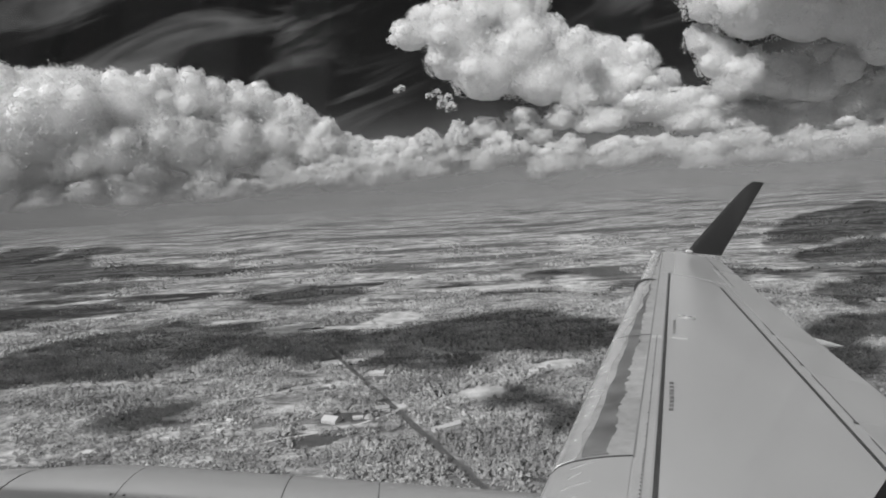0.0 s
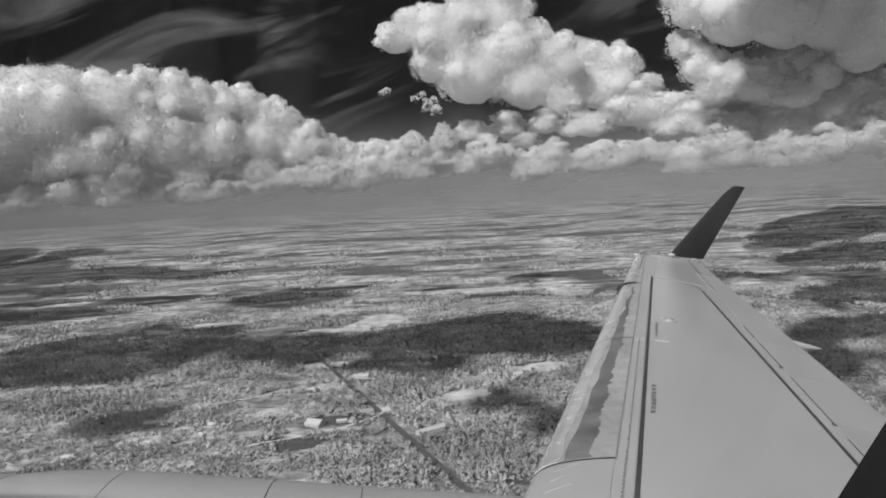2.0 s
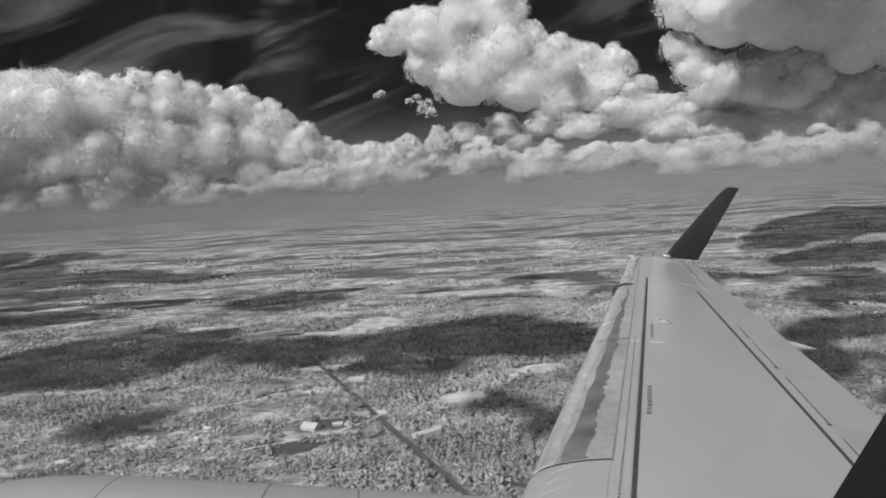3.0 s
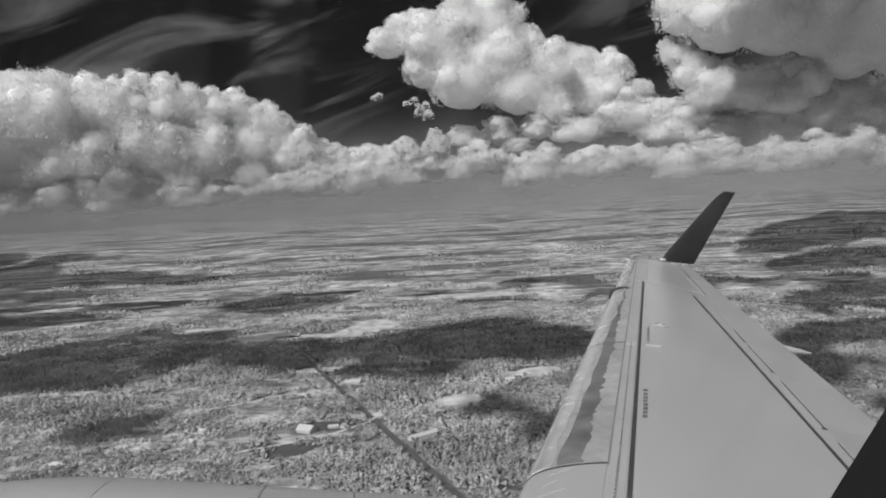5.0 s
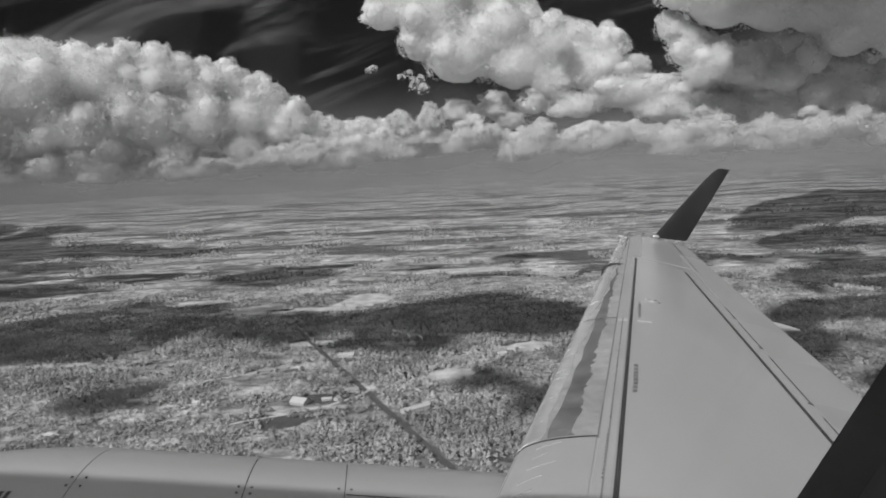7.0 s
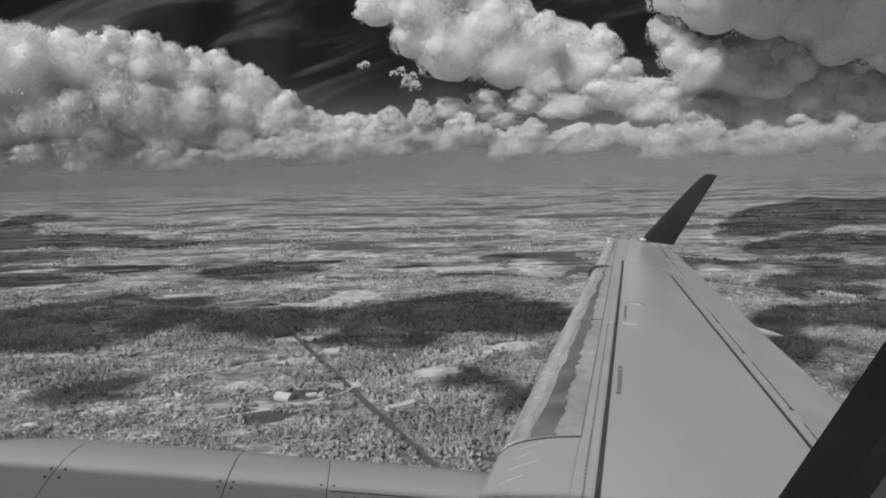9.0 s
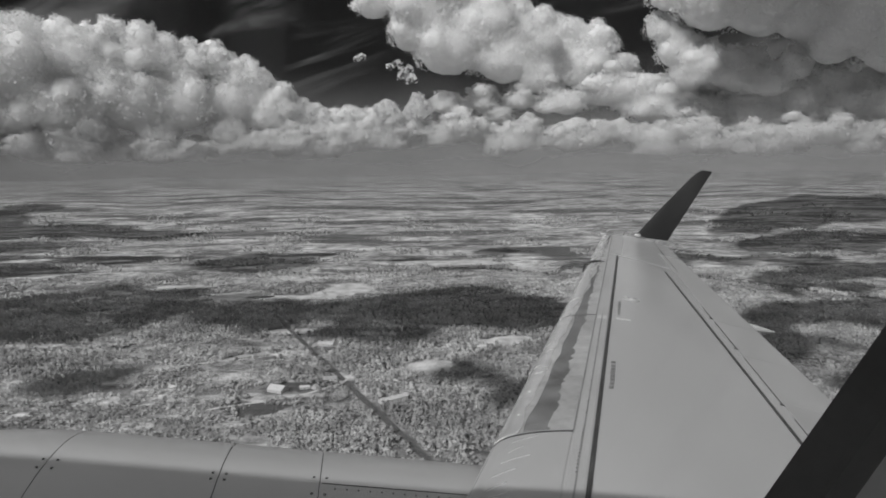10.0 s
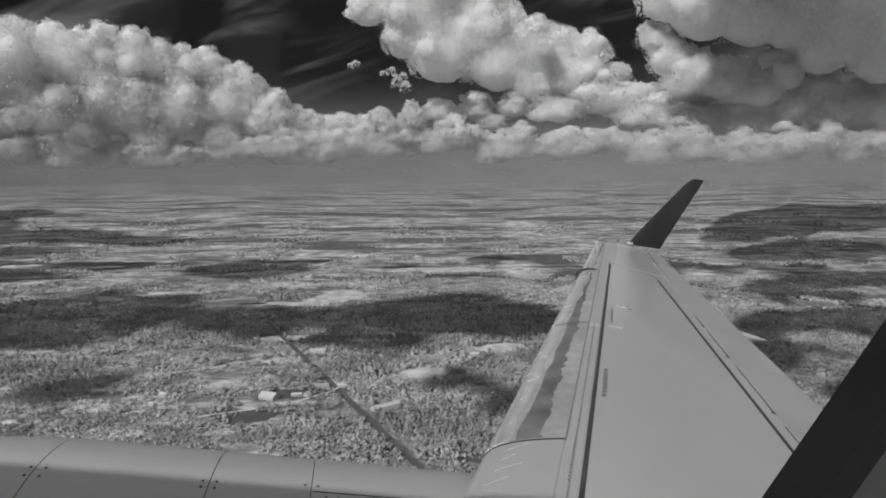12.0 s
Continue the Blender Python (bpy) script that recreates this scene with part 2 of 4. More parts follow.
ACRYLIC = pane_material()
LAND, LEAF, CLOUD = land_material(), leaf_material(), cloud_material()
ASPHALT = plain("asphalt", 0.10, 0.9, vary=0.2, scale=0.05)
WATER = plain("still_water", 0.02, 0.12, vary=0.1, scale=0.05)
GRAVEL = plain("pale_gravel", 0.62, 0.95, vary=0.2, scale=0.06)
WING_PAINT = plain("light_grey_wing_paint", 0.45, 0.17, vary=0.05, scale=0.8, stretch=(1.0, 0.25, 1.0))
PANEL_PAINT = plain("grey_panel_paint", 0.42, 0.34, vary=0.08, scale=1.4)
BARE_METAL = stained_metal()
SEAM = plain("grey_panel_seam", 0.26, 0.6, vary=0.25, scale=6)
SEALANT = plain("dark_sealant", 0.05, 0.6, vary=0.3, scale=6)
WINGLET_PAINT = plain("dark_winglet_paint", 0.022, 0.5, vary=0.15, scale=2, spec=0.3)
COWL_PAINT = plain("white_cowl_paint", 0.42, 0.3, vary=0.05, scale=1.2)
CABIN = plain("cabin_lining", 0.75, 0.6, vary=0.1, scale=8)
GASKET = plain("rubber_seal", 0.14, 0.5, vary=0.2, scale=12)
SKIN = plain("fuselage_paint", 0.6, 0.35, vary=0.05, scale=0.8)


# ---------------------------------------------------------------- mesh helpers
def link_bm(name, bm, mat, parent=None, label="", smooth=False, m=None):
    me = bpy.data.meshes.new(name)
    if m is not None:
        bm.transform(m)
    bm.to_mesh(me)
    bm.free()
    me.materials.append(mat)
    if smooth:
        me.polygons.foreach_set("use_smooth", [True] * len(me.polygons))
        me.set_sharp_from_angle(angle=radians(38))
    ob = new(name, me)
    if parent is not None:
        ob.parent = parent
    if label:
        tagged(ob, label)
    return ob


def part(name, bm, mat, parent, label="", smooth=False):
    return link_bm(name, bm, mat, parent, label, smooth)


def thing(name, m, label, category, group="", kind=""):
    ob = new(name)
    ob.matrix_world = m
    return tagged(ob, label, category, group, kind)


def raw_mesh(name, verts, faces, mat, smooth=True):
    """One mesh from arrays of triangles or quads."""
    me = bpy.data.meshes.new(name)
    k = faces.shape[1]
    me.vertices.add(len(verts)), me.loops.add(faces.size), me.polygons.add(len(faces))
    me.vertices.foreach_set("co", verts.astype(np.float32).ravel())
    me.loops.foreach_set("vertex_index", faces.astype(np.int32).ravel())
    me.polygons.foreach_set("loop_start", np.arange(0, faces.size, k, dtype=np.int32))
    if smooth:
        me.polygons.foreach_set("use_smooth", np.ones(len(faces), dtype=bool))
    me.materials.append(mat)
    me.update(calc_edges=True)
    return new(name, me)


def ico(level):
    bm = bmesh.new()
    bmesh.ops.create_icosphere(bm, subdivisions=level, radius=1.0)
    v = np.array([p.co[:] for p in bm.verts])
    f = np.array([[q.index for q in p.verts] for p in bm.faces])
    bm.free()
    return v, f


ICO = {k: ico(k) for k in (1, 2, 3)}


def balls(centres, radii, level, rng, squash=1.0, rough=0.0):
    """Many small uneven balls as one pair of arrays; radii (n,)."""
    v, f = ICO[level]
    n = len(centres)
    turn = rng.normal(size=(n, 3, 3))
    turn = np.linalg.qr(turn)[0]
    shape = np.einsum("nij,vj->nvi", turn, v)
    if rough:
        shape = shape * (1 + rough * rng.uniform(-1, 1, (n, len(v), 1)))
    shape[:, :, 2] *= squash
    pts = centres[:, None, :] + shape * radii[:, None, None]
    faces = f[None] + (np.arange(n) * len(v))[:, None, None]
    return pts.reshape(-1, 3), faces.reshape(-1, 3)


def flakes(p, n, size, rng):
    """Small three-cornered flakes at points p, lying roughly across n."""
    a = np.cross(n, rng.normal(size=p.shape))
    a /= np.linalg.norm(a, axis=1, keepdims=True) + 1e-9
    b = np.cross(n, a)
    corners = [p + size[:, None] * (math.cos(t) * a + math.sin(t) * b) for t in (0.0, 2.0944, 4.1888)]
    v = np.stack(corners, 1).reshape(-1, 3)
    return v, np.arange(len(v)).reshape(-1, 3)


def join(arrays):
    vs, fs, k = [], [], 0
    for v, f in arrays:
        vs.append(v), fs.append(f + k)
        k += len(v)
    return np.concatenate(vs), np.concatenate(fs)


def box(bm, lo, hi):
    (x0, y0, z0), (x1, y1, z1) = lo, hi
    p = [bm.verts.new(c) for c in ((x0, y0, z0), (x1, y0, z0), (x1, y1, z0), (x0, y1, z0), (x0, y0, z1), (x1, y0, z1), (x1, y1, z1), (x0, y1, z1))]
    for q in ((3, 2, 1, 0), (4, 5, 6, 7), (0, 1, 5, 4), (1, 2, 6, 5), (2, 3, 7, 6), (3, 0, 4, 7)):
        bm.faces.new([p[i] for i in q])


def grid_faces(bm, rows, close=False):
    """Quads between rows of points."""
    vs = [[bm.verts.new(p) for p in r] for r in rows]
    for a, b in zip(vs, vs[1:]):
        n = len(a)
        for i in range(n if close else n - 1):
            bm.faces.new((a[i], a[(i + 1) % n], b[(i + 1) % n], b[i]))
    return vs


# ---------------------------------------------------------------- the land
def land_height(r):
    """Flat near by, with slowly rising country towards the horizon."""
    return 0.0 if r < 2300 else (EYE - 22) * ((r - 2300) / 2100) ** 1.6


def land_at(x, y):
    """Height of the land with its low swells far off."""
    r = math.hypot(x, y)
    hump = 5.0 * noise.noise((x / 420, y / 420, 0.3)) + 14.0 * min(1, max(0, (r - 2400) / 400)) * noise.noise((x / 700, y / 500, 4.0))
    return land_height(r) + hump * min(1, max(0, (r - 1500) / 1500))


def build_land():
    rings = [0.0] + [60 * 1.075 ** i for i in range(51)]
    rings = [r for r in rings if r < 2250] + [2300.0 + 35.0 * i for i in range(61)]
    verts, faces, n = [], [], 300
    for r in rings[1:]:
        for i in range(n):
            a = 2 * math.pi * i / n
            x, y = r * math.sin(a), r * math.cos(a)
            verts.append((x, y, land_at(x, y)))
    for k in range(len(rings) - 2):
        for i in range(n):
            j = (i + 1) % n
            faces.append((k * n + i, k * n + j, (k + 1) * n + j, (k + 1) * n + i))
    ob = raw_mesh("ground", np.array(verts), np.array(faces), LAND)
    bm = bmesh.new()
    bm.from_mesh(ob.data)
    bm.verts.ensure_lookup_table()
    bm.faces.new([bm.verts[i] for i in range(n)])
    bmesh.ops.recalc_face_normals(bm, faces=bm.faces)
    bm.faces.ensure_lookup_table()
    if bm.faces[0].normal.z < 0:
        bmesh.ops.reverse_faces(bm, faces=bm.faces)
    bm.to_mesh(ob.data)
    bm.free()
    # the far country is drawn together towards the rim: its marks keep the size that they would have on open land
    mark = ob.data.attributes.new("country", "FLOAT_VECTOR", "POINT")
    for k, q in enumerate(ob.data.vertices):
        far = EYE / (EYE - land_height(math.hypot(q.co.x, q.co.y)))
        mark.data[k].vector = (q.co.x * far, q.co.y * far, 0.0)
    tagged(ob, "flat sunlit countryside of fields, scrub and woods", "ground", kind="structure")


build_land()


def build_haze_shells():
    """Translucent shells added for the horizon's haze, one at the land's rim."""
    n = 120
    for r, mat, heights in ((4402, FAR_HAZE, (150, 500, 1010)), (3400, NEAR_HAZE, (40, 300, 570))):
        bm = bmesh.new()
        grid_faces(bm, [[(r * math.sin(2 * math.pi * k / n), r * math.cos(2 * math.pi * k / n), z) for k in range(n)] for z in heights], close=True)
        tagged(link_bm("backdrop", bm, mat, smooth=True), "translucent grey shell standing for the haze round the horizon", "mist", kind="structure")


build_haze_shells()


def strip(name, points, width, z, mat, label, category):
    """A flat strip along a line of points on the land, a little raised, with edges."""
    bm = bmesh.new()
    rows = []
    for i, p in enumerate(points):
        a, b = Vector(points[max(i - 1, 0)]), Vector(points[min(i + 1, len(points) - 1)])
        side = Vector((b.y - a.y, a.x - b.x)).normalized() * width / 2
        rows.append([(p[0] - side.x, p[1] - side.y, -0.5), (p[0] - side.x * 0.97, p[1] - side.y * 0.97, z),
                     (p[0] + side.x * 0.97, p[1] + side.y * 0.97, z), (p[0] + side.x, p[1] + side.y, -0.5)])
    grid_faces(bm, rows)
    bmesh.ops.recalc_face_normals(bm, faces=bm.faces)
    ob = link_bm(name, bm, mat)
    return tagged(ob, label, category, kind="structure")


ROAD = [(-320, 1255), (-251, 1106), (2, 572), (60, 450), (200, 150)]
strip("road", ROAD, 9.0, 0.35, ASPHALT, "straight dark asphalt country road between scrub and woods", "road")
RIVER = [(-20, 1850), (160, 1829), (327, 1714), (402, 1840), (506, 1798), (739, 1602), (946, 1343), (1200, 1100)]
strip("river", RIVER, 50.0, 0.3, WATER, "narrow dark river winding through bright fields", "river")


# ---------------------------------------------------------------- woods
CLEARINGS = [(-447, 1449, 70, 60), (-297, 1430, 120, 40), (-206, 1517, 70, 110), (-6, 889, 45, 40), (117, 1028, 60, 35),
             (-274, 2421, 190, 60), (-156, 2655, 120, 50), (-654, 1572, 120, 45), (-1133, 2142, 160, 60), (-260, 1115, 50, 30),
             (-190, 800, 60, 35), (-50, 750, 28, 22), (-270, 950, 60, 28), (-178, 1016, 26, 18), (-200, 725, 40, 24)]


def off_road(x, y):
    return min(abs((x - a[0]) * (b[1] - a[1]) - (y - a[1]) * (b[0] - a[0])) / math.hypot(b[0] - a[0], b[1] - a[1])
               for a, b in zip(ROAD, ROAD[1:]) if min(a[1], b[1]) - 20 < y < max(a[1], b[1]) + 20) if 150 < y < 1270 else 99


def wooded(x, y):
    """How much of the land is under trees: dense woods on one side of the road, scrub on the other."""
    side = x + 0.47 * (y - 572)
    if y < 1000 and side < -330:
        return 0.42
    return 0.08 + 0.72 * min(1, max(0, (side + 10) / 60)) if y < 1050 else (0.75 if y < 1380 else 0.36)


def build_woods():
    rng = np.random.default_rng(7)
    stands = {0: [], 1: [], 2: []}
    y = 380.0
    while y < 3100:
        step = 4.6 + y / 230 if y < 2600 else 4.6 + y / 130
        x = -0.80 * y - 40
        while x < 0.80 * y + 40:
            px, py = x + rng.uniform(-0.5, 0.5) * step, y + rng.uniform(-0.5, 0.5) * step
            x += step
            dens = wooded(px, py) + 1.1 * noise.noise((px / 230, py / 190, 2.0)) + 0.6 * noise.noise((px / 60, py / 50, 5.0))
            if off_road(px, py) < 9 or any(((px - a) / c) ** 2 + ((py - b) / d) ** 2 < 0.66 for a, b, c, d in CLEARINGS):
                continue
            if dens > 0.62:
                stands[0 if py < 1250 else 2].append((px, py, 2.3 + 1.7 * rng.random() ** 1.6 + min(0.8, dens) + (0 if py < 1250 else 1.2 if py < 2600 else 3.0)))
        y += step
    for _ in range(70000):
        py = 470 + 1300 * rng.random() ** 1.15
        px = rng.uniform(-0.80, 0.72) * py
        dens = 0.62 + 1.2 * noise.noise((px / 120, py / 90, 9.0)) + 0.9 * noise.noise((px / 34, py / 30, 3.0))
        if dens < 0.12 or rng.random() > 1.6 * dens or off_road(px, py) < 7 or any(((px - a) / c) ** 2 + ((py - b) / d) ** 2 < 0.66 for a, b, c, d in CLEARINGS):
            continue
        stands[1].append((px, py, 1.3 + 3.0 * rng.random() ** 2.3))
    made = []
    for k, sprays, tall, leaf in ((0, 34, 1.9, 0.36), (1, 11, 1.0, 0.48), (2, 9, 1.1, 0.60)):
        trees = np.array(stands[k])
        base = np.array([land_at(x, y) if y > 1500 else 0.0 for x, y, _ in trees])
        t, z0 = np.repeat(trees, sprays, 0), np.repeat(base, sprays)
        r = t[:, 2]
        d = rng.normal(size=t.shape)
        d /= np.linalg.norm(d, axis=1, keepdims=True)
        d[:, 2] = np.abs(d[:, 2]) * 1.15 - 0.15
        depth = rng.uniform(0.55, 1.0, len(r))
        taper = 1.0 - 0.35 * np.clip(d[:, 2], 0, 1)
        p = np.stack([t[:, 0] + d[:, 0] * r * depth * taper, t[:, 1] + d[:, 1] * r * depth * taper, z0 + r * (0.55 + tall * d[:, 2] * depth)], 1)
        n = d + np.array((0, 0, 0.25)) + 0.45 * rng.normal(size=t.shape)
        n /= np.linalg.norm(n, axis=1, keepdims=True)
        made.append(flakes(p, n, r * leaf * rng.uniform(0.7, 1.3, len(r)), rng))
    v, f = join(made)
    tagged(raw_mesh("woodland", v, f, LEAF, smooth=False), "bright broadleaved woods and scrub covering the land", "trees", kind="stuff")


build_woods()


# ---------------------------------------------------------------- clouds
def ball_distance(p, c, r, flat):
    """How far points lie outside the nearest of many balls."""
    out = np.empty(len(p), np.float32)
    squash = np.array((1, 1, 1 / flat), np.float32)
    q, c = (p * squash).astype(np.float32), (c * squash).astype(np.float32)
    c2 = (c * c).sum(1)
    for i in range(0, len(q), 8000):
        k = q[i:i + 8000]
        d = np.sqrt(np.maximum((k * k).sum(1)[:, None] + c2[None] - 2 * k @ c.T, 0)) - r[None].astype(np.float32)
        out[i:i + 8000] = d.min(1)
    return out


def cloud(name, lumps, floor_z, label, seed, fine=1.0, group="cumulus clouds", grain=10.0, flat=0.9, veil=True, core=CLOUD, soft=1.0, ragged=1.0):
    """Heaped cloud: a body of large lumps covered with smaller ones, its underside flattened at floor_z, in a coat of vapour
    flakes that billows at falling scales and thins out towards the air."""
    rng = np.random.default_rng(seed)
    c0 = np.array([p[:3] for p in lumps], float)
    r0 = np.array([p[3] for p in lumps], float)
    size = float(np.mean(r0))

    def shell(c, r, n, k_lo, k_hi, sink=0.82):
        d = rng.normal(size=(len(c), n, 3))
        d /= np.linalg.norm(d, axis=2, keepdims=True)
        d[:, :, 2] = np.where(d[:, :, 2] < -0.3, -d[:, :, 2], d[:, :, 2])
        rr = r[:, None] * rng.uniform(k_lo, k_hi, (len(c), n))
        p = c[:, None, :] + d * (r[:, None, None] * sink)
        return p.reshape(-1, 3), rr.ravel()

    c1, r1 = shell(c0, r0, max(4, int(13 * fine)), 0.24, 0.50, 0.78)
    shrink = (0.82 if ragged == 1.0 else 0.25 if size < 50 else 0.5) if veil else 1.0
    arrays = [balls(c0, r0 * 0.96 * shrink, 2, rng, flat), balls(c1, r1 * shrink, 2, rng, flat, 0.04)]
    v, f = join(arrays)
    low = v[:, 2] < floor_z
    v[low, 2] = floor_z + (v[low, 2] - floor_z) * 0.4
    ob = raw_mesh(name, v, f, core)
    shape_cloud(ob, grain * (1.6 if veil else 1.0), ((BILLOW, 5.0), (CURDLE, 3.0)), 10 if veil else 3)
    tagged(ob, label, "cloud", group)
    if not veil:
        return ob
    every_c, every_r = np.concatenate((c0, c1)), np.concatenate((r0, r1))
    leaf = min(FLAKE, size * 0.2)
    want = int(FLAKES * np.sum(r0 ** 2) * 12.6 / leaf ** 2)
    pick = rng.choice(len(every_r), want, p=every_r ** 2 / np.sum(every_r ** 2))
    d = rng.normal(size=(want, 3))
    d /= np.linalg.norm(d, axis=1, keepdims=True)
    d[:, 2] = np.where(d[:, 2] < -0.55, -d[:, 2], d[:, 2])
    p = every_c[pick] + d * np.array((1, 1, flat)) * (every_r[pick] * rng.uniform(0.80, 1.0, want) + np.minimum(every_r[pick] * 0.5, 60) * rng.random(want) ** 2)[:, None]
    gap = ball_distance(p, every_c, every_r, flat)
    keep = (gap > -0.30 * size) & (gap < max(0.5 * size, 25.0))
    p, d, gap = p[keep], d[keep], gap[keep]
    wave = min(1.0, max(0.45, size / 130.0))

    def billows(at):
        return np.array([noise.turbulence(Vector(q) / (88.0 * wave), 5, True, noise_basis="PERLIN_ORIGINAL", amplitude_scale=0.56, frequency_scale=2.1) for q in at])

    heap = 58.0 * wave * ragged
    loose = np.array([noise.noise(Vector(q) / (210.0 * wave)) for q in p])
    swell = billows(p)
    gap = gap - heap * (swell - 0.62)
    under = np.clip((floor_z + 1.1 * size - p[:, 2]) / (1.2 * size), 0, 1)
    thin = soft * wave * (3.5 + 26.0 * np.clip(loose + 0.1, 0, 1) ** 1.5 + 40.0 * under)
    keep = (p[:, 2] > floor_z - 0.12 * size) & (gap > -24.0 * wave) & (rng.random(len(p)) < np.exp(-np.maximum(gap, 0) / thin))
    p, d, gap, swell = p[keep], d[keep], gap[keep], swell[keep]
    step = 5.0 * wave
    slope = np.stack([billows(p + step * axis) - swell for axis in np.eye(3)], 1) / step
    low = p[:, 2] < floor_z
    p[low, 2] = floor_z + (p[low, 2] - floor_z) * 0.4
    n = d - 0.8 * heap * slope + 0.38 * rng.normal(size=p.shape)
    n /= np.linalg.norm(n, axis=1, keepdims=True)
    leaves = leaf * rng.uniform(0.6, 1.3, len(p)) * np.where(gap > 0, 0.62, 1.0)
    v, f = flakes(p, n, leaves, rng)
    vapour = raw_mesh("vapour", v, f, VAPOUR, smooth=False)
    vapour.parent = ob
    tagged(vapour, "soft thinning coat of white vapour", kind="stuff")
    return ob


FLAKE, FLAKES = 6.5, 1.7


def shape_cloud(ob, grain, reliefs, ease=3):
    """Fuse the lumps to one skin and roughen it at falling scales."""
    unit = min(grain, 7.0)
    fuse = ob.modifiers.new("fuse", "REMESH")
    fuse.mode, fuse.voxel_size, fuse.use_smooth_shade = "VOXEL", grain, True
    soft = ob.modifiers.new("soft", "SMOOTH")
    soft.factor, soft.iterations = 0.5, ease
    for tex, amount in reliefs:
        d = ob.modifiers.new("relief", "DISPLACE")
        d.texture, d.texture_coords, d.strength, d.mid_level = tex, "GLOBAL", unit * amount, 0.5


def relief_texture(name, kind, size, depth=0):
    t = bpy.data.textures.new(name, kind)
    t.noise_scale = size
    if depth:
        t.noise_depth = depth
    return t


BILLOW, CURDLE = relief_texture("billows", "CLOUDS", 120.0, 2), relief_texture("curdles", "CLOUDS", 42.0, 3)


cloud("cumulus_cloud", [(-2790, 3880, 880, 390), (-2503, 3861, 948, 303), (-2500, 3990, 690, 230), (-2217, 4084, 981, 252), (-2283, 4027, 714, 267), (-2007, 4161, 1142, 122), (-2043, 4176, 966, 216), (-1841, 4256, 1040, 198), (-1936, 4201, 745, 250), (-1675, 4389, 976, 200), (-1668, 4369, 745, 234), (-1463, 4458, 1013, 153), (-1401, 4510, 782, 218), (-1311, 4518, 935, 153), (-1084, 4598, 773, 153), (-925, 4682, 682, 139), (-1225, 4550, 875, 145), (-1149, 4589, 695, 182), (-972, 4687, 631, 165), (-773, 4726, 602, 147), (-640, 4740, 660, 125), (-520, 4745, 610, 130), (-410, 4745, 660, 105), (-330, 4740, 720, 80), (-230, 4745, 600, 120), (-2760, 3930, 570, 180), (-2960, 3700, 610, 240), (-3080, 3620, 880, 310), (-2141, 4062, 548, 141), (-1802, 4278, 538, 142), (-1409, 4475, 543, 126)],
      489, "long heaped white cumulus bank over the horizon", 3, grain=7.5)
cloud("cumulus_cloud", [(-400, 4686, 1463, 141), (-212, 4683, 1520, 178), (-32, 4705, 1456, 260), (118, 4666, 1597, 186), (363, 4711, 1576, 218), (355, 4772, 1330, 301), (137, 4764, 1176, 279), (557, 4791, 1138, 301), (584, 4727, 1428, 169), (804, 4741, 1217, 225), (1004, 4699, 1238, 143), (1083, 4718, 1035, 225), (801, 4783, 979, 206), (-148, 4745, 1270, 167), (1199, 4664, 1180, 150)],
      810, "tall bright cumulus cloud with a flat grey base", 5, grain=7.5)
cloud("cumulus_cloud", [(1317, 4684, 854, 282), (1616, 4603, 727, 263), (1001, 4770, 779, 206), (1897, 4499, 680, 244), (673, 4825, 804, 150), (380, 4850, 800, 150), (120, 4855, 770, 130), (-110, 4860, 740, 100), (500, 4850, 690, 120), (2190, 4369, 630, 225)],
      591, "flat grey shaded layer of cloud", 6, flat=0.5)
cloud("cumulus_cloud", [(1575, 4221, 1428, 196), (1800, 4149, 1360, 285), (2067, 4034, 1313, 303), (2311, 3912, 1265, 321), (2560, 3775, 1181, 357), (2753, 3679, 987, 321), (2431, 3887, 1053, 214)],
      860, "broad grey cumulus cloud seen from below", 8)
cloud("cumulus_cloud", [(1554, 4389, 1217, 116), (1662, 4377, 1077, 153), (1831, 4328, 965, 175), (2022, 4252, 904, 182), (2205, 4173, 808, 153), (1751, 4371, 901, 145), (2313, 4040, 921, 126)],
      773, "bright cumulus cloud below a grey one", 10)
cloud("cumulus_cloud", [(2530, 4104, 798, 167), (2687, 4014, 705, 204), (2831, 3918, 667, 223), (2427, 4177, 706, 130), (2590, 4086, 614, 149)],
      513, "ragged grey cumulus cloud low over the plain", 9)
cloud("cumulus_cloud", [(-1093, 4569, 566, 101), (-1027, 4602, 580, 130), (-907, 4593, 460, 187), (-869, 4675, 460, 131), (-799, 4688, 436, 131), (-663, 4641, 554, 129), (-637, 4692, 489, 189), (-537, 4654, 548, 187), (-412, 4666, 587, 129), (-336, 4691, 506, 188), (-289, 4672, 515, 129), (-164, 4652, 581, 128), (-109, 4738, 487, 102), (7, 4700, 558, 101), (67, 4675, 516, 143), (157, 4717, 538, 130), (199, 4673, 579, 187), (314, 4680, 552, 101), (378, 4676, 586, 72), (499, 4719, 432, 131)],
      372, "low distant cumulus bank near the horizon", 21, fine=0.9, flat=0.5)
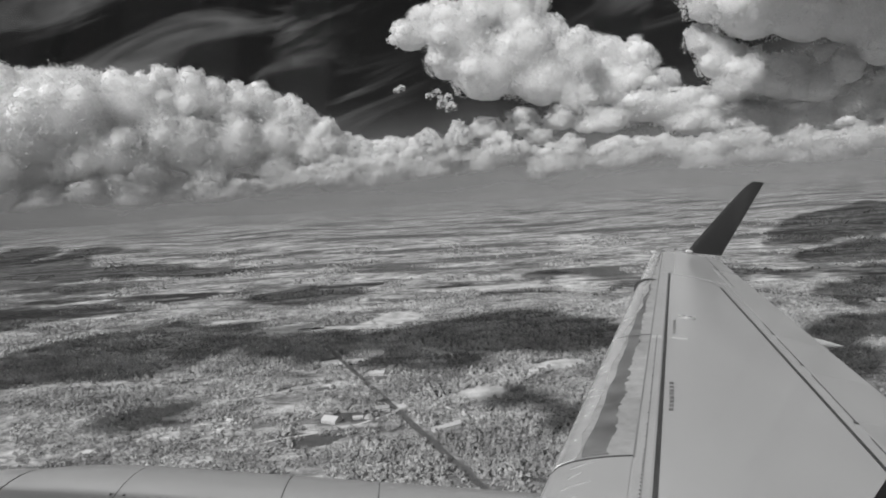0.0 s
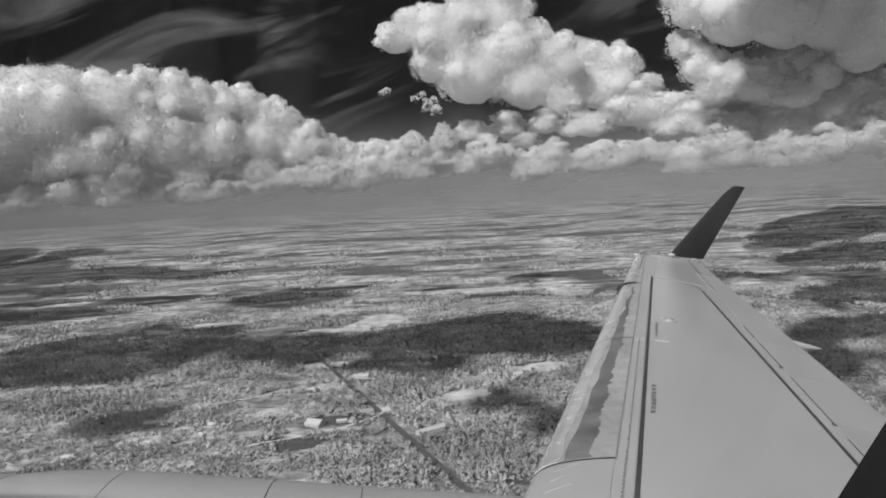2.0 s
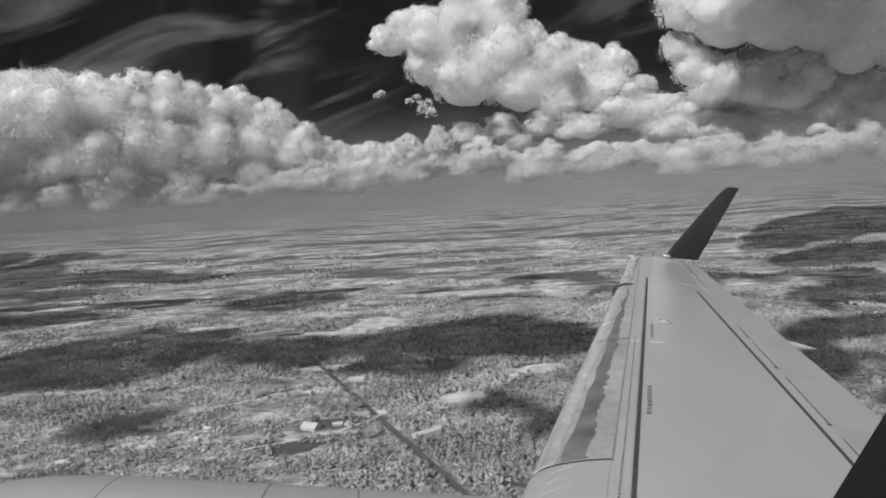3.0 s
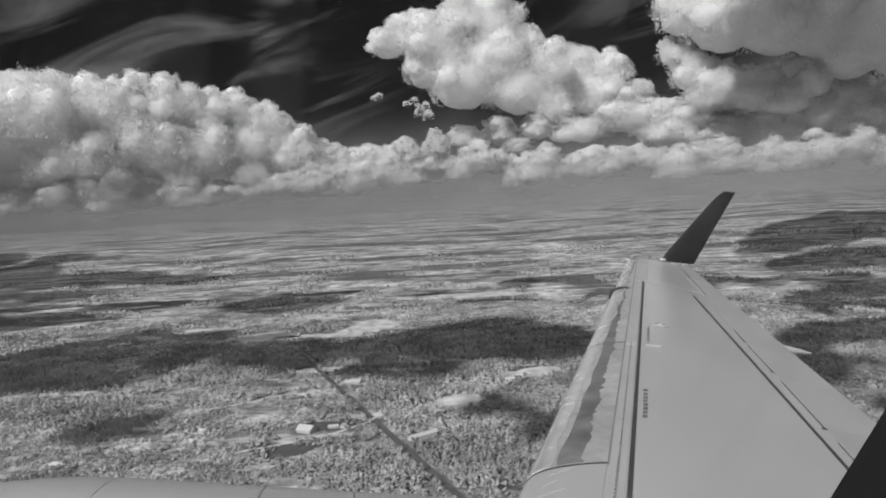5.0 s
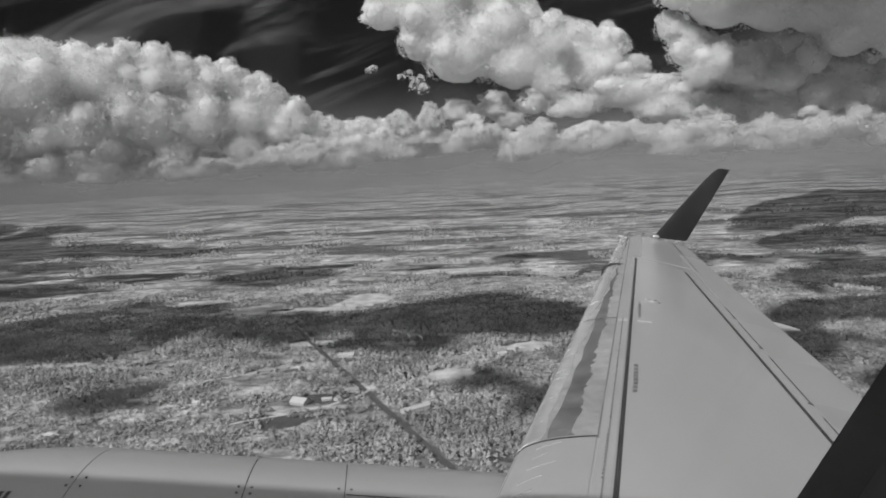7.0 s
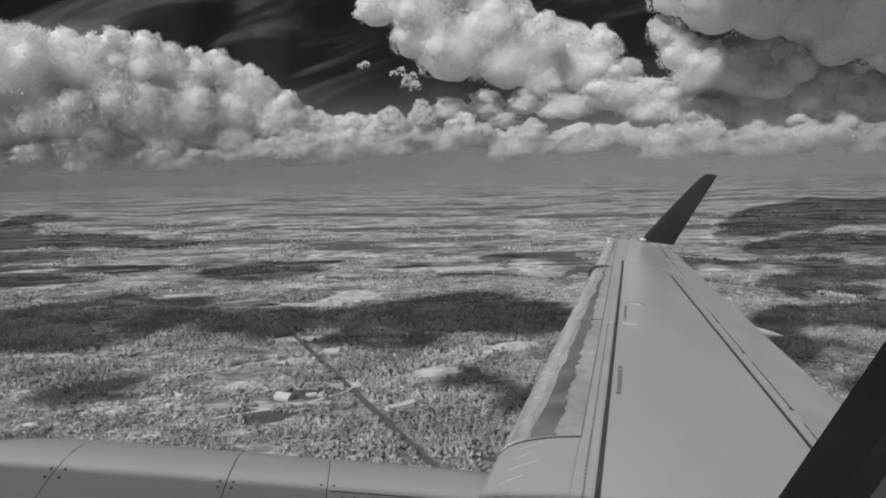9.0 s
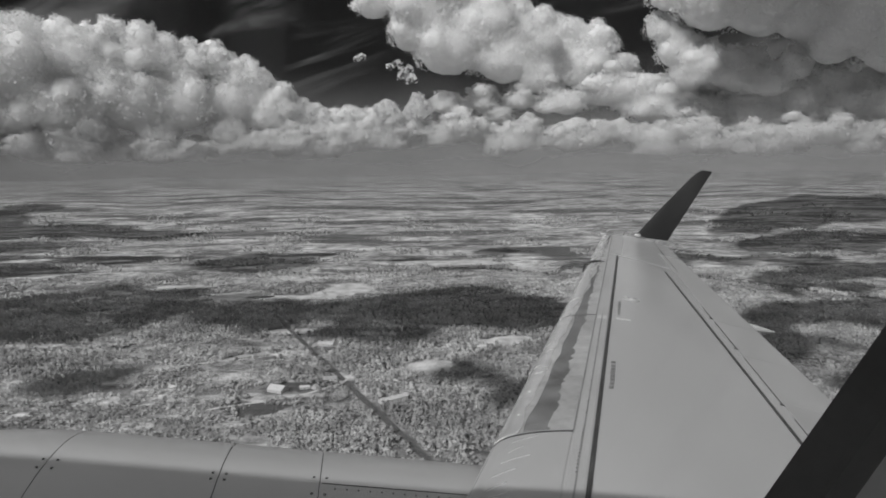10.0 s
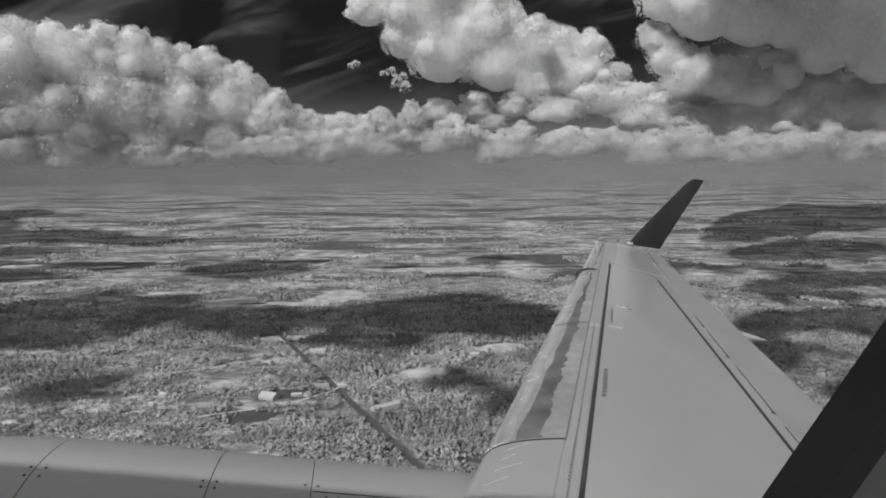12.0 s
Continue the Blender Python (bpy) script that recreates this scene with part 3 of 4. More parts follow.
cloud("cumulus_cloud", [(365, 4753, 542, 139), (508, 4710, 448, 69), (554, 4672, 551, 96), (633, 4631, 487, 177), (704, 4617, 572, 122), (858, 4628, 491, 96), (899, 4572, 542, 68), (1025, 4659, 488, 181), (1042, 4566, 502, 68), (1145, 4606, 494, 138), (1242, 4508, 543, 136), (1316, 4513, 567, 96), (1400, 4465, 503, 95), (1441, 4455, 528, 95), (1561, 4417, 503, 123), (1604, 4443, 428, 179), (1701, 4419, 433, 69), (1759, 4333, 547, 177), (1860, 4313, 426, 137), (1944, 4337, 465, 180), (1982, 4319, 443, 124), (2046, 4193, 417, 122)],
      378, "low distant cumulus bank near the horizon", 22, fine=0.9, flat=0.5)
cloud("cumulus_cloud", [(1862, 4273, 461, 177), (1915, 4333, 421, 69), (2009, 4261, 460, 137), (2051, 4210, 421, 68), (2107, 4229, 538, 124), (2174, 4223, 441, 97), (2223, 4119, 424, 177), (2304, 4153, 426, 138), (2345, 4032, 487, 177), (2374, 4039, 468, 95), (2462, 4071, 537, 69), (2476, 3950, 493, 177), (2592, 4005, 517, 139), (2634, 3977, 477, 69), (2668, 3933, 412, 124), (2736, 3891, 477, 138), (2722, 3808, 414, 123), (2792, 3743, 465, 177), (2814, 3737, 414, 95)],
      372, "low distant cumulus bank near the horizon", 23, fine=0.9, flat=0.5)
cloud("cumulus_cloud", [(-2695, 3862, 401, 158), (-2658, 3920, 474, 124), (-2595, 3964, 482, 69), (-2484, 3959, 441, 136), (-2458, 4063, 451, 180), (-2367, 4048, 446, 95), (-2364, 4125, 450, 124), (-2252, 4070, 497, 176), (-2205, 4130, 419, 177), (-2131, 4236, 446, 69), (-2048, 4184, 418, 122), (-1967, 4199, 484, 67), (-1891, 4244, 436, 122), (-1807, 4291, 417, 176), (-1756, 4419, 455, 69), (-1657, 4346, 417, 135), (-1600, 4430, 446, 123), (-1518, 4492, 455, 96), (-1410, 4455, 452, 95), (-1344, 4502, 473, 137), (-1242, 4515, 488, 123), (-1186, 4482, 484, 94), (-1073, 4578, 485, 123), (-1005, 4528, 487, 176)],
      341, "low distant cumulus bank near the horizon", 24, fine=0.9, flat=0.5)
cloud("cumulus_cloud", [(-335, 4567, 709, 70), (-290, 4570, 640, 95), (-270, 4560, 730, 45), (-90, 4562, 770, 62), (-60, 4570, 690, 80), (-110, 4560, 720, 60)],
      600, "small torn cumulus heads above the bank", 27, fine=0.8, grain=4.5, soft=1.6, ragged=1.35)
for seed, lumps in ((33, [(-235, 4631, 1045, 34), (-290, 4628, 1028, 26), (-200, 4640, 1000, 30)]), (34, [(-190, 4642, 975, 40), (-150, 4640, 1010, 30), (-130, 4640, 930, 44), (-215, 4645, 950, 28)]),
                    (35, [(-480, 4600, 1085, 30), (-520, 4600, 1075, 22)])):
    cloud("cumulus_cloud", lumps, 820, "small torn scrap of cumulus cloud", seed, fine=0.8, grain=4.0, soft=2.5, ragged=2.0)
AIR_SHADES = [(2293, 3825, 1177, 620, 400), (2068, 4198, 710, 480, 260), (2629, 3876, 672, 380, 300), (1050, 4720, 950, 180, 150), (330, 4830, 780, 420, 120)]

# unseen clouds put overhead to throw the shadows that lie on the land
SHADES = [
    (-740, 1284, 356, 233),
    (-354, 1220, 174, 151),
    (-95, 1231, 172, 236),
    (95, 1251, 202, 236),
    (93, 818, 55, 107),
    (-539, 2014, 227, 216),
    (-90, 2011, 74, 104),
    (232, 2186, 102, 130),
    (167, 2502, 46, 57),
    (-1512, 2245, 79, 94),
    (800, 1156, 290, 140),
    (1640, 2760, 470, 230),
]
SHADES += [
    (1406, 2213, 335, 212),
    (612, 908, 48, 140),
    (869, 1474, 180, 144),
    (936, 1918, 403, 132),
    (-1519, 2310, 246, 132),
    (-1241, 1859, 231, 92),
    (-759, 1512, 291, 57),
    (-1458, 2621, 391, 195),
    (-1281, 2094, 320, 123),
    (559, 842, 85, 227),
]


def shade_cloud(x, y, across, along, seed, ground_z=None, high=None, fill=1.0):
    """An unseen flat cloud high up, put along the sun's way from its shadow."""
    rng = np.random.default_rng(seed)
    high = high or 1500.0 + 0.12 * y
    ground_z = land_height(math.hypot(x, y)) if ground_z is None else ground_z
    at = Vector((x, y, ground_z)) + SUN * ((high - ground_z) / SUN.z)
    lumps = []
    n = max(5, int(across * along / 2500 * fill))
    for _ in range(min(n, 44)):
        a, q = rng.uniform(0, 6.283), 1.1 * math.sqrt(rng.random())
        r = rng.uniform(0.16, 0.5) * min(across, along) + 8
        lumps.append((at.x + math.cos(a) * q * max(across - r, 4), at.y + math.sin(a) * q * max(along - r, 4), at.z + rng.uniform(-5, 25), r))
    cloud("cumulus_cloud", lumps, at.z - 20, "unseen flat cloud put overhead to throw a shadow", seed, fine=0.3, group="overhead clouds", grain=24.0, veil=False)


for k, (x, y, across, along) in enumerate(SHADES):
    shade_cloud(x, y, across, along, 40 + k)
shade_cloud(-520, 830, 120, 90, 79, fill=0.35)
shade_cloud(58, 842, 78, 78, 99)
shade_cloud(880, 1190, 260, 110, 98)
# more unseen clouds, added to darken the land towards both sides
for k, (x, y, across, along) in enumerate(((-1350, 1750, 380, 300), (-1950, 2600, 520, 330), (-900, 980, 200, 160), (-2250, 3000, 520, 240))):
    shade_cloud(x, y, across, along, 70 + k, fill=0.22)
for k, (x, y, across, along) in enumerate(((1250, 1650, 330, 190), (1950, 2950, 560, 240), (2300, 2550, 380, 260), (1300, 2560, 330, 130))):
    shade_cloud(x, y, across, along, 90 + k, fill=0.6)
# and unseen ones added to keep the sun off the clouds on one side
for k, (x, y, z, across, along) in enumerate(AIR_SHADES):
    shade_cloud(x, y, across, along, 80 + k, z, z + 1900, 0.5)



# ---------------------------------------------------------------- the wing
def le(y):
    return -0.71 + 0.468 * y


def te(y):
    return 3.657 + 0.2318 * y if y > 3.6 else 4.491 + 0.05 * (3.6 - y)


def top_z(y):
    return -2.069 + 0.0875 * y


def surface(y, a, side=1):
    """Height of the wing's skin at span y and aft place a; side 1 above, -1 below."""
    c = te(y) - le(y)
    s = min(1, max(0, (a - le(y)) / c))
    thick = 0.125 * c * (1 if side > 0 else 0.8)
    yt = 5 * (0.2969 * math.sqrt(s) - 0.126 * s - 0.3516 * s * s + 0.2843 * s ** 3 - 0.1036 * s ** 4)
    mid = top_z(y) - 0.05 * c
    return mid + side * yt * thick


def wing_patch(y0, y1, a_of0, a_of1, lift=0.0, ny=10, na=8, depth=0.02, shift=0.0):
    """A sheet lying on the wing between two lines aft of one another, with a rim going down."""
    bm = bmesh.new()
    rows = []
    for i in range(ny + 1):
        y = y0 + (y1 - y0) * i / ny
        a0, a1 = a_of0(y), a_of1(y)
        row = [(a0, y, surface(y, a0) + lift - depth)]
        for j in range(na + 1):
            a = a0 + (a1 - a0) * j / na
            row.append((a, y + shift * j / na, surface(y, a) + lift))
        row.append((a1, y + shift, surface(y, a1) + lift - depth))
        rows.append(row)
    rows.insert(0, [(p[0], p[1], p[2] - (depth if 0 < k < na + 2 else 0)) for k, p in enumerate(rows[0])])
    rows.append([(p[0], p[1], p[2] - (depth if 0 < k < na + 2 else 0)) for k, p in enumerate(rows[-1])])
    grid_faces(bm, rows)
    bmesh.ops.recalc_face_normals(bm, faces=bm.faces)
    return bm


def build_wing():
    wing = thing("wing", AIR, "light grey swept wing with metal slats and dark winglet", "aircraft wing")
    bm = bmesh.new()
    rows = []
    spans = [0.35 + 12.05 * i / 40 for i in range(41)]
    for y in spans:
        c = te(y) - le(y)
        row = []
        for i in range(25):
            s = 0.5 * (1 + math.cos(math.pi * i / 24))
            row.append((le(y) + s * c, y, surface(y, le(y) + s * c, 1)))
        for i in range(1, 24):
            s = 0.5 * (1 - math.cos(math.pi * i / 24))
            row.append((le(y) + s * c, y, surface(y, le(y) + s * c, -1)))
        rows.append(row)
    vs = grid_faces(bm, rows, close=True)
    bm.faces.new(vs[-1])
    bm.faces.new(vs[0][::-1])
    bmesh.ops.recalc_face_normals(bm, faces=bm.faces)
    part("wing_skin", bm, WING_PAINT, wing, smooth=True)
    return wing


WING = build_wing()


def slat_back(y):
    return 1.70 + 0.427 * (y - 3.99)


def on_wing(name, mat, *args, label="", **kw):
    return part(name, wing_patch(*args, **kw), mat, WING, label, smooth=True)


for y0, y1 in ((3.975, 6.708), (6.722, 9.628), (9.642, 12.32)):
    on_wing("slat", BARE_METAL, y0, y1, lambda y: le(y) + 0.004, slat_back, label="bare metal leading edge slat with stains", lift=0.006, ny=12, na=14, depth=0.012)
on_wing("slat_gap", SEALANT, 2.3, 10.19, lambda y: 1.664 + 0.428 * (y - 3.55), lambda y: 1.699 + 0.428 * (y - 3.55), lift=0.006, na=1, depth=0.01)
on_wing("flap_gap", SEALANT, 2.6, 9.64, lambda y: 3.71 + 0.27 * (y - 4.39), lambda y: 3.745 + 0.27 * (y - 4.39), lift=0.006, na=1, depth=0.01)


def build_winglet():
    bm = bmesh.new()
    rows = []
    for s in (0.0, 0.15, 0.3, 0.45, 0.6, 0.75, 0.86, 0.92, 0.96, 0.985, 1.0):
        a0, a1 = 5.80 + 1.32 * s ** 1.04 + 0.06 * (max(0, s - 0.86) / 0.14) ** 2, 6.53 + 0.90 * s
        y, z = 12.42 + 0.42 * s, -0.94 + 1.58 * s
        row = []
        for k in range(16):
            t = 2 * math.pi * k / 16
            m, h = (a0 + a1) / 2, (a1 - a0) / 2
            row.append((m + h * math.cos(t), y + math.sin(t) * 0.035 * (1 - 0.5 * s), z))
        rows.append(row)
    vs = grid_faces(bm, rows, close=True)
    bm.faces.new(vs[-1]), bm.faces.new(vs[0][::-1])
    bmesh.ops.recalc_face_normals(bm, faces=bm.faces)
    part("winglet", bm, WINGLET_PAINT, WING, "dark painted swept winglet", smooth=True)


build_winglet()


# ---------------------------------------------------------------- the engine
NY, NZ, NR = 2.92, -2.43, 0.85


def nacelle_r(a):
    if a < -1.05:
        s = (-1.05 - a) / 1.05
        return NR * (1 - 0.17 * s ** 2.2)
    return NR - 1.0 * max(0, a - 1.02) ** 1.4


def ring(a, r, n=72):
    return [(a, NY + r * math.sin(2 * math.pi * k / n), NZ + r * math.cos(2 * math.pi * k / n)) for k in range(n)]


def build_nacelle():
    eng = thing("engine_nacelle", AIR @ Matrix.Scale(1.25, 4), "white turbofan engine nacelle with riveted cowl panels below the wing", "engine")
    for name, a0, a1 in (("fan_cowl", -1.178, -0.443), ("cowl_panel", -0.438, 0.018), ("rear_cowl", 0.022, 1.6), ("inlet_cowl", -1.72, -1.182)):
        bm = bmesh.new()
        rows = [ring(a0 + 0.004, nacelle_r(a0) - 0.008)] + [ring(a0 + (a1 - a0) * i / 8, nacelle_r(a0 + (a1 - a0) * i / 8)) for i in range(9)] + [ring(a1 - 0.004, nacelle_r(a1) - 0.008)]
        grid_faces(bm, rows, close=True)
        bmesh.ops.recalc_face_normals(bm, faces=bm.faces)
        part(name, bm, COWL_PAINT, eng, smooth=True)
    bm = bmesh.new()
    rows = [ring(-1.73 - 0.37 * math.sin(t), nacelle_r(-1.73) - 0.13 + 0.13 * math.cos(t)) for t in (math.pi * i / 14 for i in range(15))]
    rows += [ring(-0.9, 0.46), ring(-0.9, 0.02)]
    grid_faces(bm, rows, close=True)
    part("inlet_lip", bm, BARE_METAL, eng, "bare metal inlet lip", smooth=True)
    bm = bmesh.new()
    grid_faces(bm, [ring(-1.72 + 0.2 * i, nacelle_r(-1.72 + 0.2 * i) - 0.010) for i in range(17)] + [ring(1.9, 0.2)], close=True)
    part("inner_barrel", bm, SEALANT, eng)


build_nacelle()


# ---------------------------------------------------------------- the cabin
FY, FZ, FR, SHELL = -1.19, -0.15, 1.38, 0.05


def wall_y(z, out=0.0):
    return FY + math.sqrt(max(0.01, (FR + out) ** 2 - (z - FZ) ** 2))


WIN_A, WIN_Z, WIN_W, WIN_H, WIN_R, WIN_TURN = 0.028, 0.0, 0.16, 0.21, 0.11, -20.0


def window_outline(n, grow=0.0):
    pts = []
    w, h, r = WIN_W + grow, WIN_H + grow, WIN_R + grow
    for k in range(n):
        t = 2 * math.pi * k / n
        cx, cz = (w - r) * (1 if math.cos(t) >= 0 else -1), (h - r) * (1 if math.sin(t) >= 0 else -1)
        x, z = cx + r * math.cos(t), cz + r * math.sin(t)
        c, s = math.cos(radians(WIN_TURN)), math.sin(radians(WIN_TURN))
        pts.append((WIN_A + x * c - z * s, WIN_Z + x * s + z * c))
    return pts


def build_cabin():
    n = 64
    bm = bmesh.new()
    # the side wall with the window's opening, inner face, reveal and outer face
    edge = []
    for k in range(n):
        t = 2 * math.pi * k / n
        c, s = math.cos(t), math.sin(t)
        m = max(abs(c), abs(s))
        edge.append((0.9 * c / m, 0.75 * s / m))
    hole, flare, outer = window_outline(n), window_outline(n, 0.010), window_outline(n, 0.07)
    rows = [[(a, wall_y(z), z) for a, z in edge], [(a, wall_y(z), z) for a, z in flare],
            [(a, wall_y(z) + 0.010, z) for a, z in hole], [(a, wall_y(z, SHELL), z) for a, z in outer],
            [(a, wall_y(z, SHELL), z) for a, z in edge]]
    grid_faces(bm, rows, close=True)
    bmesh.ops.recalc_face_normals(bm, faces=bm.faces)
    fus = thing("fuselage", AIR, "section of a narrow white aircraft fuselage with a dark lined cabin", "aircraft fuselage", kind="structure")
    part("side_wall", bm, CABIN, fus, "dark cabin side wall panel round the window")
    # the tube ahead of, behind, above and below that panel
    for out, name, mat in ((0.0, "cabin_lining", CABIN), (SHELL, "outer_skin", SKIN)):
        bm = bmesh.new()
        z_hi, z_lo = math.asin((0.75 - FZ) / (FR + out)), math.asin((-0.75 - FZ) / (FR + out))
        full = [2 * math.pi * i / 72 for i in range(73)]
        gap = [z_hi + (2 * math.pi + z_lo - z_hi) * i / 60 for i in range(61)]
        P = lambda a, t: (a, FY + (FR + out) * math.cos(t), FZ + (FR + out) * math.sin(t))
        grid_faces(bm, [[P(a, t) for t in gap] for a in (-0.9, -0.52, -0.26, 0.26, 0.52, 0.9)])
        for a0, a1 in ((-7.0, -0.9), (0.9, 8.0)):
            n_a = round((a1 - a0) / 0.26)
            ringed = grid_faces(bm, [[P(a0 + (a1 - a0) * i / n_a, t) for t in full] for i in range(n_a + 1)])
            far = ringed[0] if a0 < -1 else ringed[-1]
            bm.faces.new(far[:-1])
        bmesh.ops.recalc_face_normals(bm, faces=bm.faces)
        # the row of windows in the opposite wall
        panes = [f for f in bm.faces if len(f.verts) == 4 and f.calc_center_median().y < FY - FR * 0.93 and math.floor(abs(f.calc_center_median().x) / 0.26) % 2 == 1]
        bmesh.ops.delete(bm, geom=panes, context="FACES")
        part(name, bm, mat, fus, smooth=True)


build_cabin()


# ---------------------------------------------------------------- details of the wing
def gap_line(y):
    return 1.66 + 0.428 * (y - 3.55)


def flap_line(y):
    return 3.71 + 0.27 * (y - 4.39)


def spoiler_line(y):
    return 4.03 + 0.278 * (y - 4.97)


# the dark recess under the slats' rear edge and joints
on_wing("slat_recess", SEAM, 3.95, 12.33, lambda y: slat_back(y) - 0.02, lambda y: slat_back(y) + 0.014, lift=0.004, na=1, depth=0.008)
for y in (3.965, 6.715, 9.635):
    on_wing("slat_joint", SEALANT, y - 0.009, y + 0.009, lambda q: le(q) + 0.006, slat_back, lift=0.0075, ny=2, na=14, depth=0.012)
# the fixed strip behind the slats and its fine seam
on_wing("nose_panel", PANEL_PAINT, 2.4, 10.30, lambda y: slat_back(y) + 0.016, lambda y: gap_line(y) - 0.010, label="pale strip behind the slats", lift=0.003, na=3, ny=14, depth=0.006)
on_wing("panel_seam", SEAM, 2.4, 6.72, lambda y: 1.615 + 0.426 * (y - 3.6) - 0.006, lambda y: 1.615 + 0.426 * (y - 3.6) + 0.006, lift=0.006, na=1, depth=0.006)
on_wing("tip_panel", PANEL_PAINT, 10.33, 12.34, lambda y: slat_back(y) + 0.016, lambda y: gap_line(y) + 0.10, lift=0.003, na=3, depth=0.006)
# inboard nose of the wing, painted, with rubbed edge marks
on_wing("inboard_nose", PANEL_PAINT, 2.4, 3.964, lambda y: le(y) + 0.004, lambda y: slat_back(y), label="painted inboard leading edge with scuffed marks", lift=0.005, na=12, depth=0.01)
# dark slat band: stains, with the metal's dark reflection put into the colour
STAIN_AND_REFLECTION = plain("stained_dark_reflection", 0.23, 0.42, 0.35, vary=0.45, scale=2.6, stretch=(1, 1.6, 1))
# bright metal for scuffs and fittings, and for highlights laid on as colour
SCUFF_AND_GLINT = plain("rubbed_metal_and_glint", 0.85, 0.25, 0.6, vary=0.15, scale=8)
rng = random.Random(5)
for k in range(7):
    y = 3.86 - 0.13 * k + rng.uniform(-0.02, 0.02)
    a, n = 0.13 + rng.uniform(-0.02, 0.03), rng.uniform(0.10, 0.2)
    on_wing("scuff_mark", SCUFF_AND_GLINT, y, y + rng.uniform(0.008, 0.018), lambda q, a=a: le(q) + a, lambda q, a=a, n=n: le(q) + a + n, lift=0.008, ny=1, na=4, depth=0.004, shift=0.05)
# the lit highlight along the very front, laid on as a bright strip
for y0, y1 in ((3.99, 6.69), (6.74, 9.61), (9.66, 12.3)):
    on_wing("slat_dark_band", STAIN_AND_REFLECTION, y0, y1, lambda y: le(y) + 0.20 + 0.05 * noise.noise((y * 2.3, 0.9, 0.1)),
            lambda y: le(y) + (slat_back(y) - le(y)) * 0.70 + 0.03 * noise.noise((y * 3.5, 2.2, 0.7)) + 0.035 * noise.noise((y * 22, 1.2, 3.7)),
            label="dark band along the slat, stains and reflection in its colour", lift=0.008, ny=130, na=8, depth=0.003)
    on_wing("slat_lip_highlight", SCUFF_AND_GLINT, y0, y1, lambda y: le(y) + 0.003, lambda y: le(y) + 0.15 + 0.06 * noise.noise((y * 3.1, 0.2, 0.7)) + 0.02 * noise.noise((y * 11, 0.2, 0.7)), label="highlight on the slat's front edge, laid on as bright metal", lift=0.009, ny=40, na=6, depth=0.004)

# moving panels along the trailing edge
for name, y0, y1 in (("flap", 3.75, 5.03), ("flap", 5.036, 6.16), ("flap", 6.166, 7.34), ("aileron", 7.346, 9.70), ("aileron_tab", 9.706, 11.2)):
    on_wing(name, PANEL_PAINT, y0, y1, lambda y: spoiler_line(y) + 0.02, lambda y: te(y) - 0.01, lift=0.003, ny=12, na=6, depth=0.004)
for y0, y1 in ((3.75, 4.72), (4.97, 6.08), (6.34, 7.24), (7.39, 7.84)):
    on_wing("spoiler_gap", SEALANT, y0, y1, lambda y: spoiler_line(y) - 0.002, lambda y: spoiler_line(y) + 0.006, lift=0.006, ny=6, na=1, depth=0.008)
    on_wing("spoiler_hinge", SEALANT, y0, y0 + 0.02, lambda y: spoiler_line(y) - 0.03, lambda y: spoiler_line(y) + 0.018, lift=0.008, ny=1, na=1, depth=0.006)
on_wing("tip_seam", SEALANT, 9.9, 12.3, lambda y: 5.47 + 0.293 * (y - 9.82), lambda y: 5.482 + 0.293 * (y - 9.82), lift=0.005, na=1, depth=0.006)
on_wing("chord_seam", PANEL_PAINT, 10.178, 10.19, lambda y: gap_line(y), lambda y: flap_line(y) + 0.1, lift=0.003, ny=1, na=8, depth=0.005, shift=-0.5)
# stains on the skin
STAIN = plain("pale_scrape", 0.55, 0.5, vary=0.2, scale=9)
on_wing("paint_scrape", STAIN, 6.61, 6.67, lambda y: gap_line(y) + 0.10, lambda y: gap_line(y) + 0.26, label="pale scraped paint mark", lift=0.003, ny=1, na=4, depth=0.003, shift=-0.02)
on_wing("paint_scrape", STAIN, 6.60, 6.70, lambda y: gap_line(y) - 0.13, lambda y: gap_line(y) - 0.02, lift=0.006, ny=1, na=3, depth=0.003)
# rows of fasteners
for k in range(26):
    y = 3.45 + 0.045 * k if k < 13 else 4.05 + 0.2 * (k - 13)
    a = slat_back(y) + 0.075
    bm = bmesh.new()
    bmesh.ops.create_cone(bm, cap_ends=True, segments=8, radius1=0.008, radius2=0.006, depth=0.004)
    bm.transform(Matrix.Translation((a, y, surface(y, a) + 0.006)))
    part("rivet", bm, SEALANT, WING)


FADED = plain("faded_stencil_ink", 0.14, 0.6, vary=0.3, scale=9)


def stencil(y0, y1, aft, wide, n, seed):
    """A row of small dark bars, for lettering that cannot be read."""
    r = random.Random(seed)
    for k in range(n):
        y = y0 + (y1 - y0) * k / n
        h = (y1 - y0) / n
        q = wide * r.uniform(0.0, 0.15)
        on_wing("stencil_bar", FADED, y + h * r.uniform(0.05, 0.15), y + h * r.uniform(0.55, 0.8), lambda t, q=q: gap_line(t) + aft + q, lambda t, q=q: gap_line(t) + aft + q + wide * r.uniform(0.7, 0.85), lift=0.003, ny=1, na=1, depth=0.002)


stencil(4.70, 5.34, 0.085, 0.055, 8, 1)
stencil(6.80, 7.38, 0.10, 0.045, 7, 2)


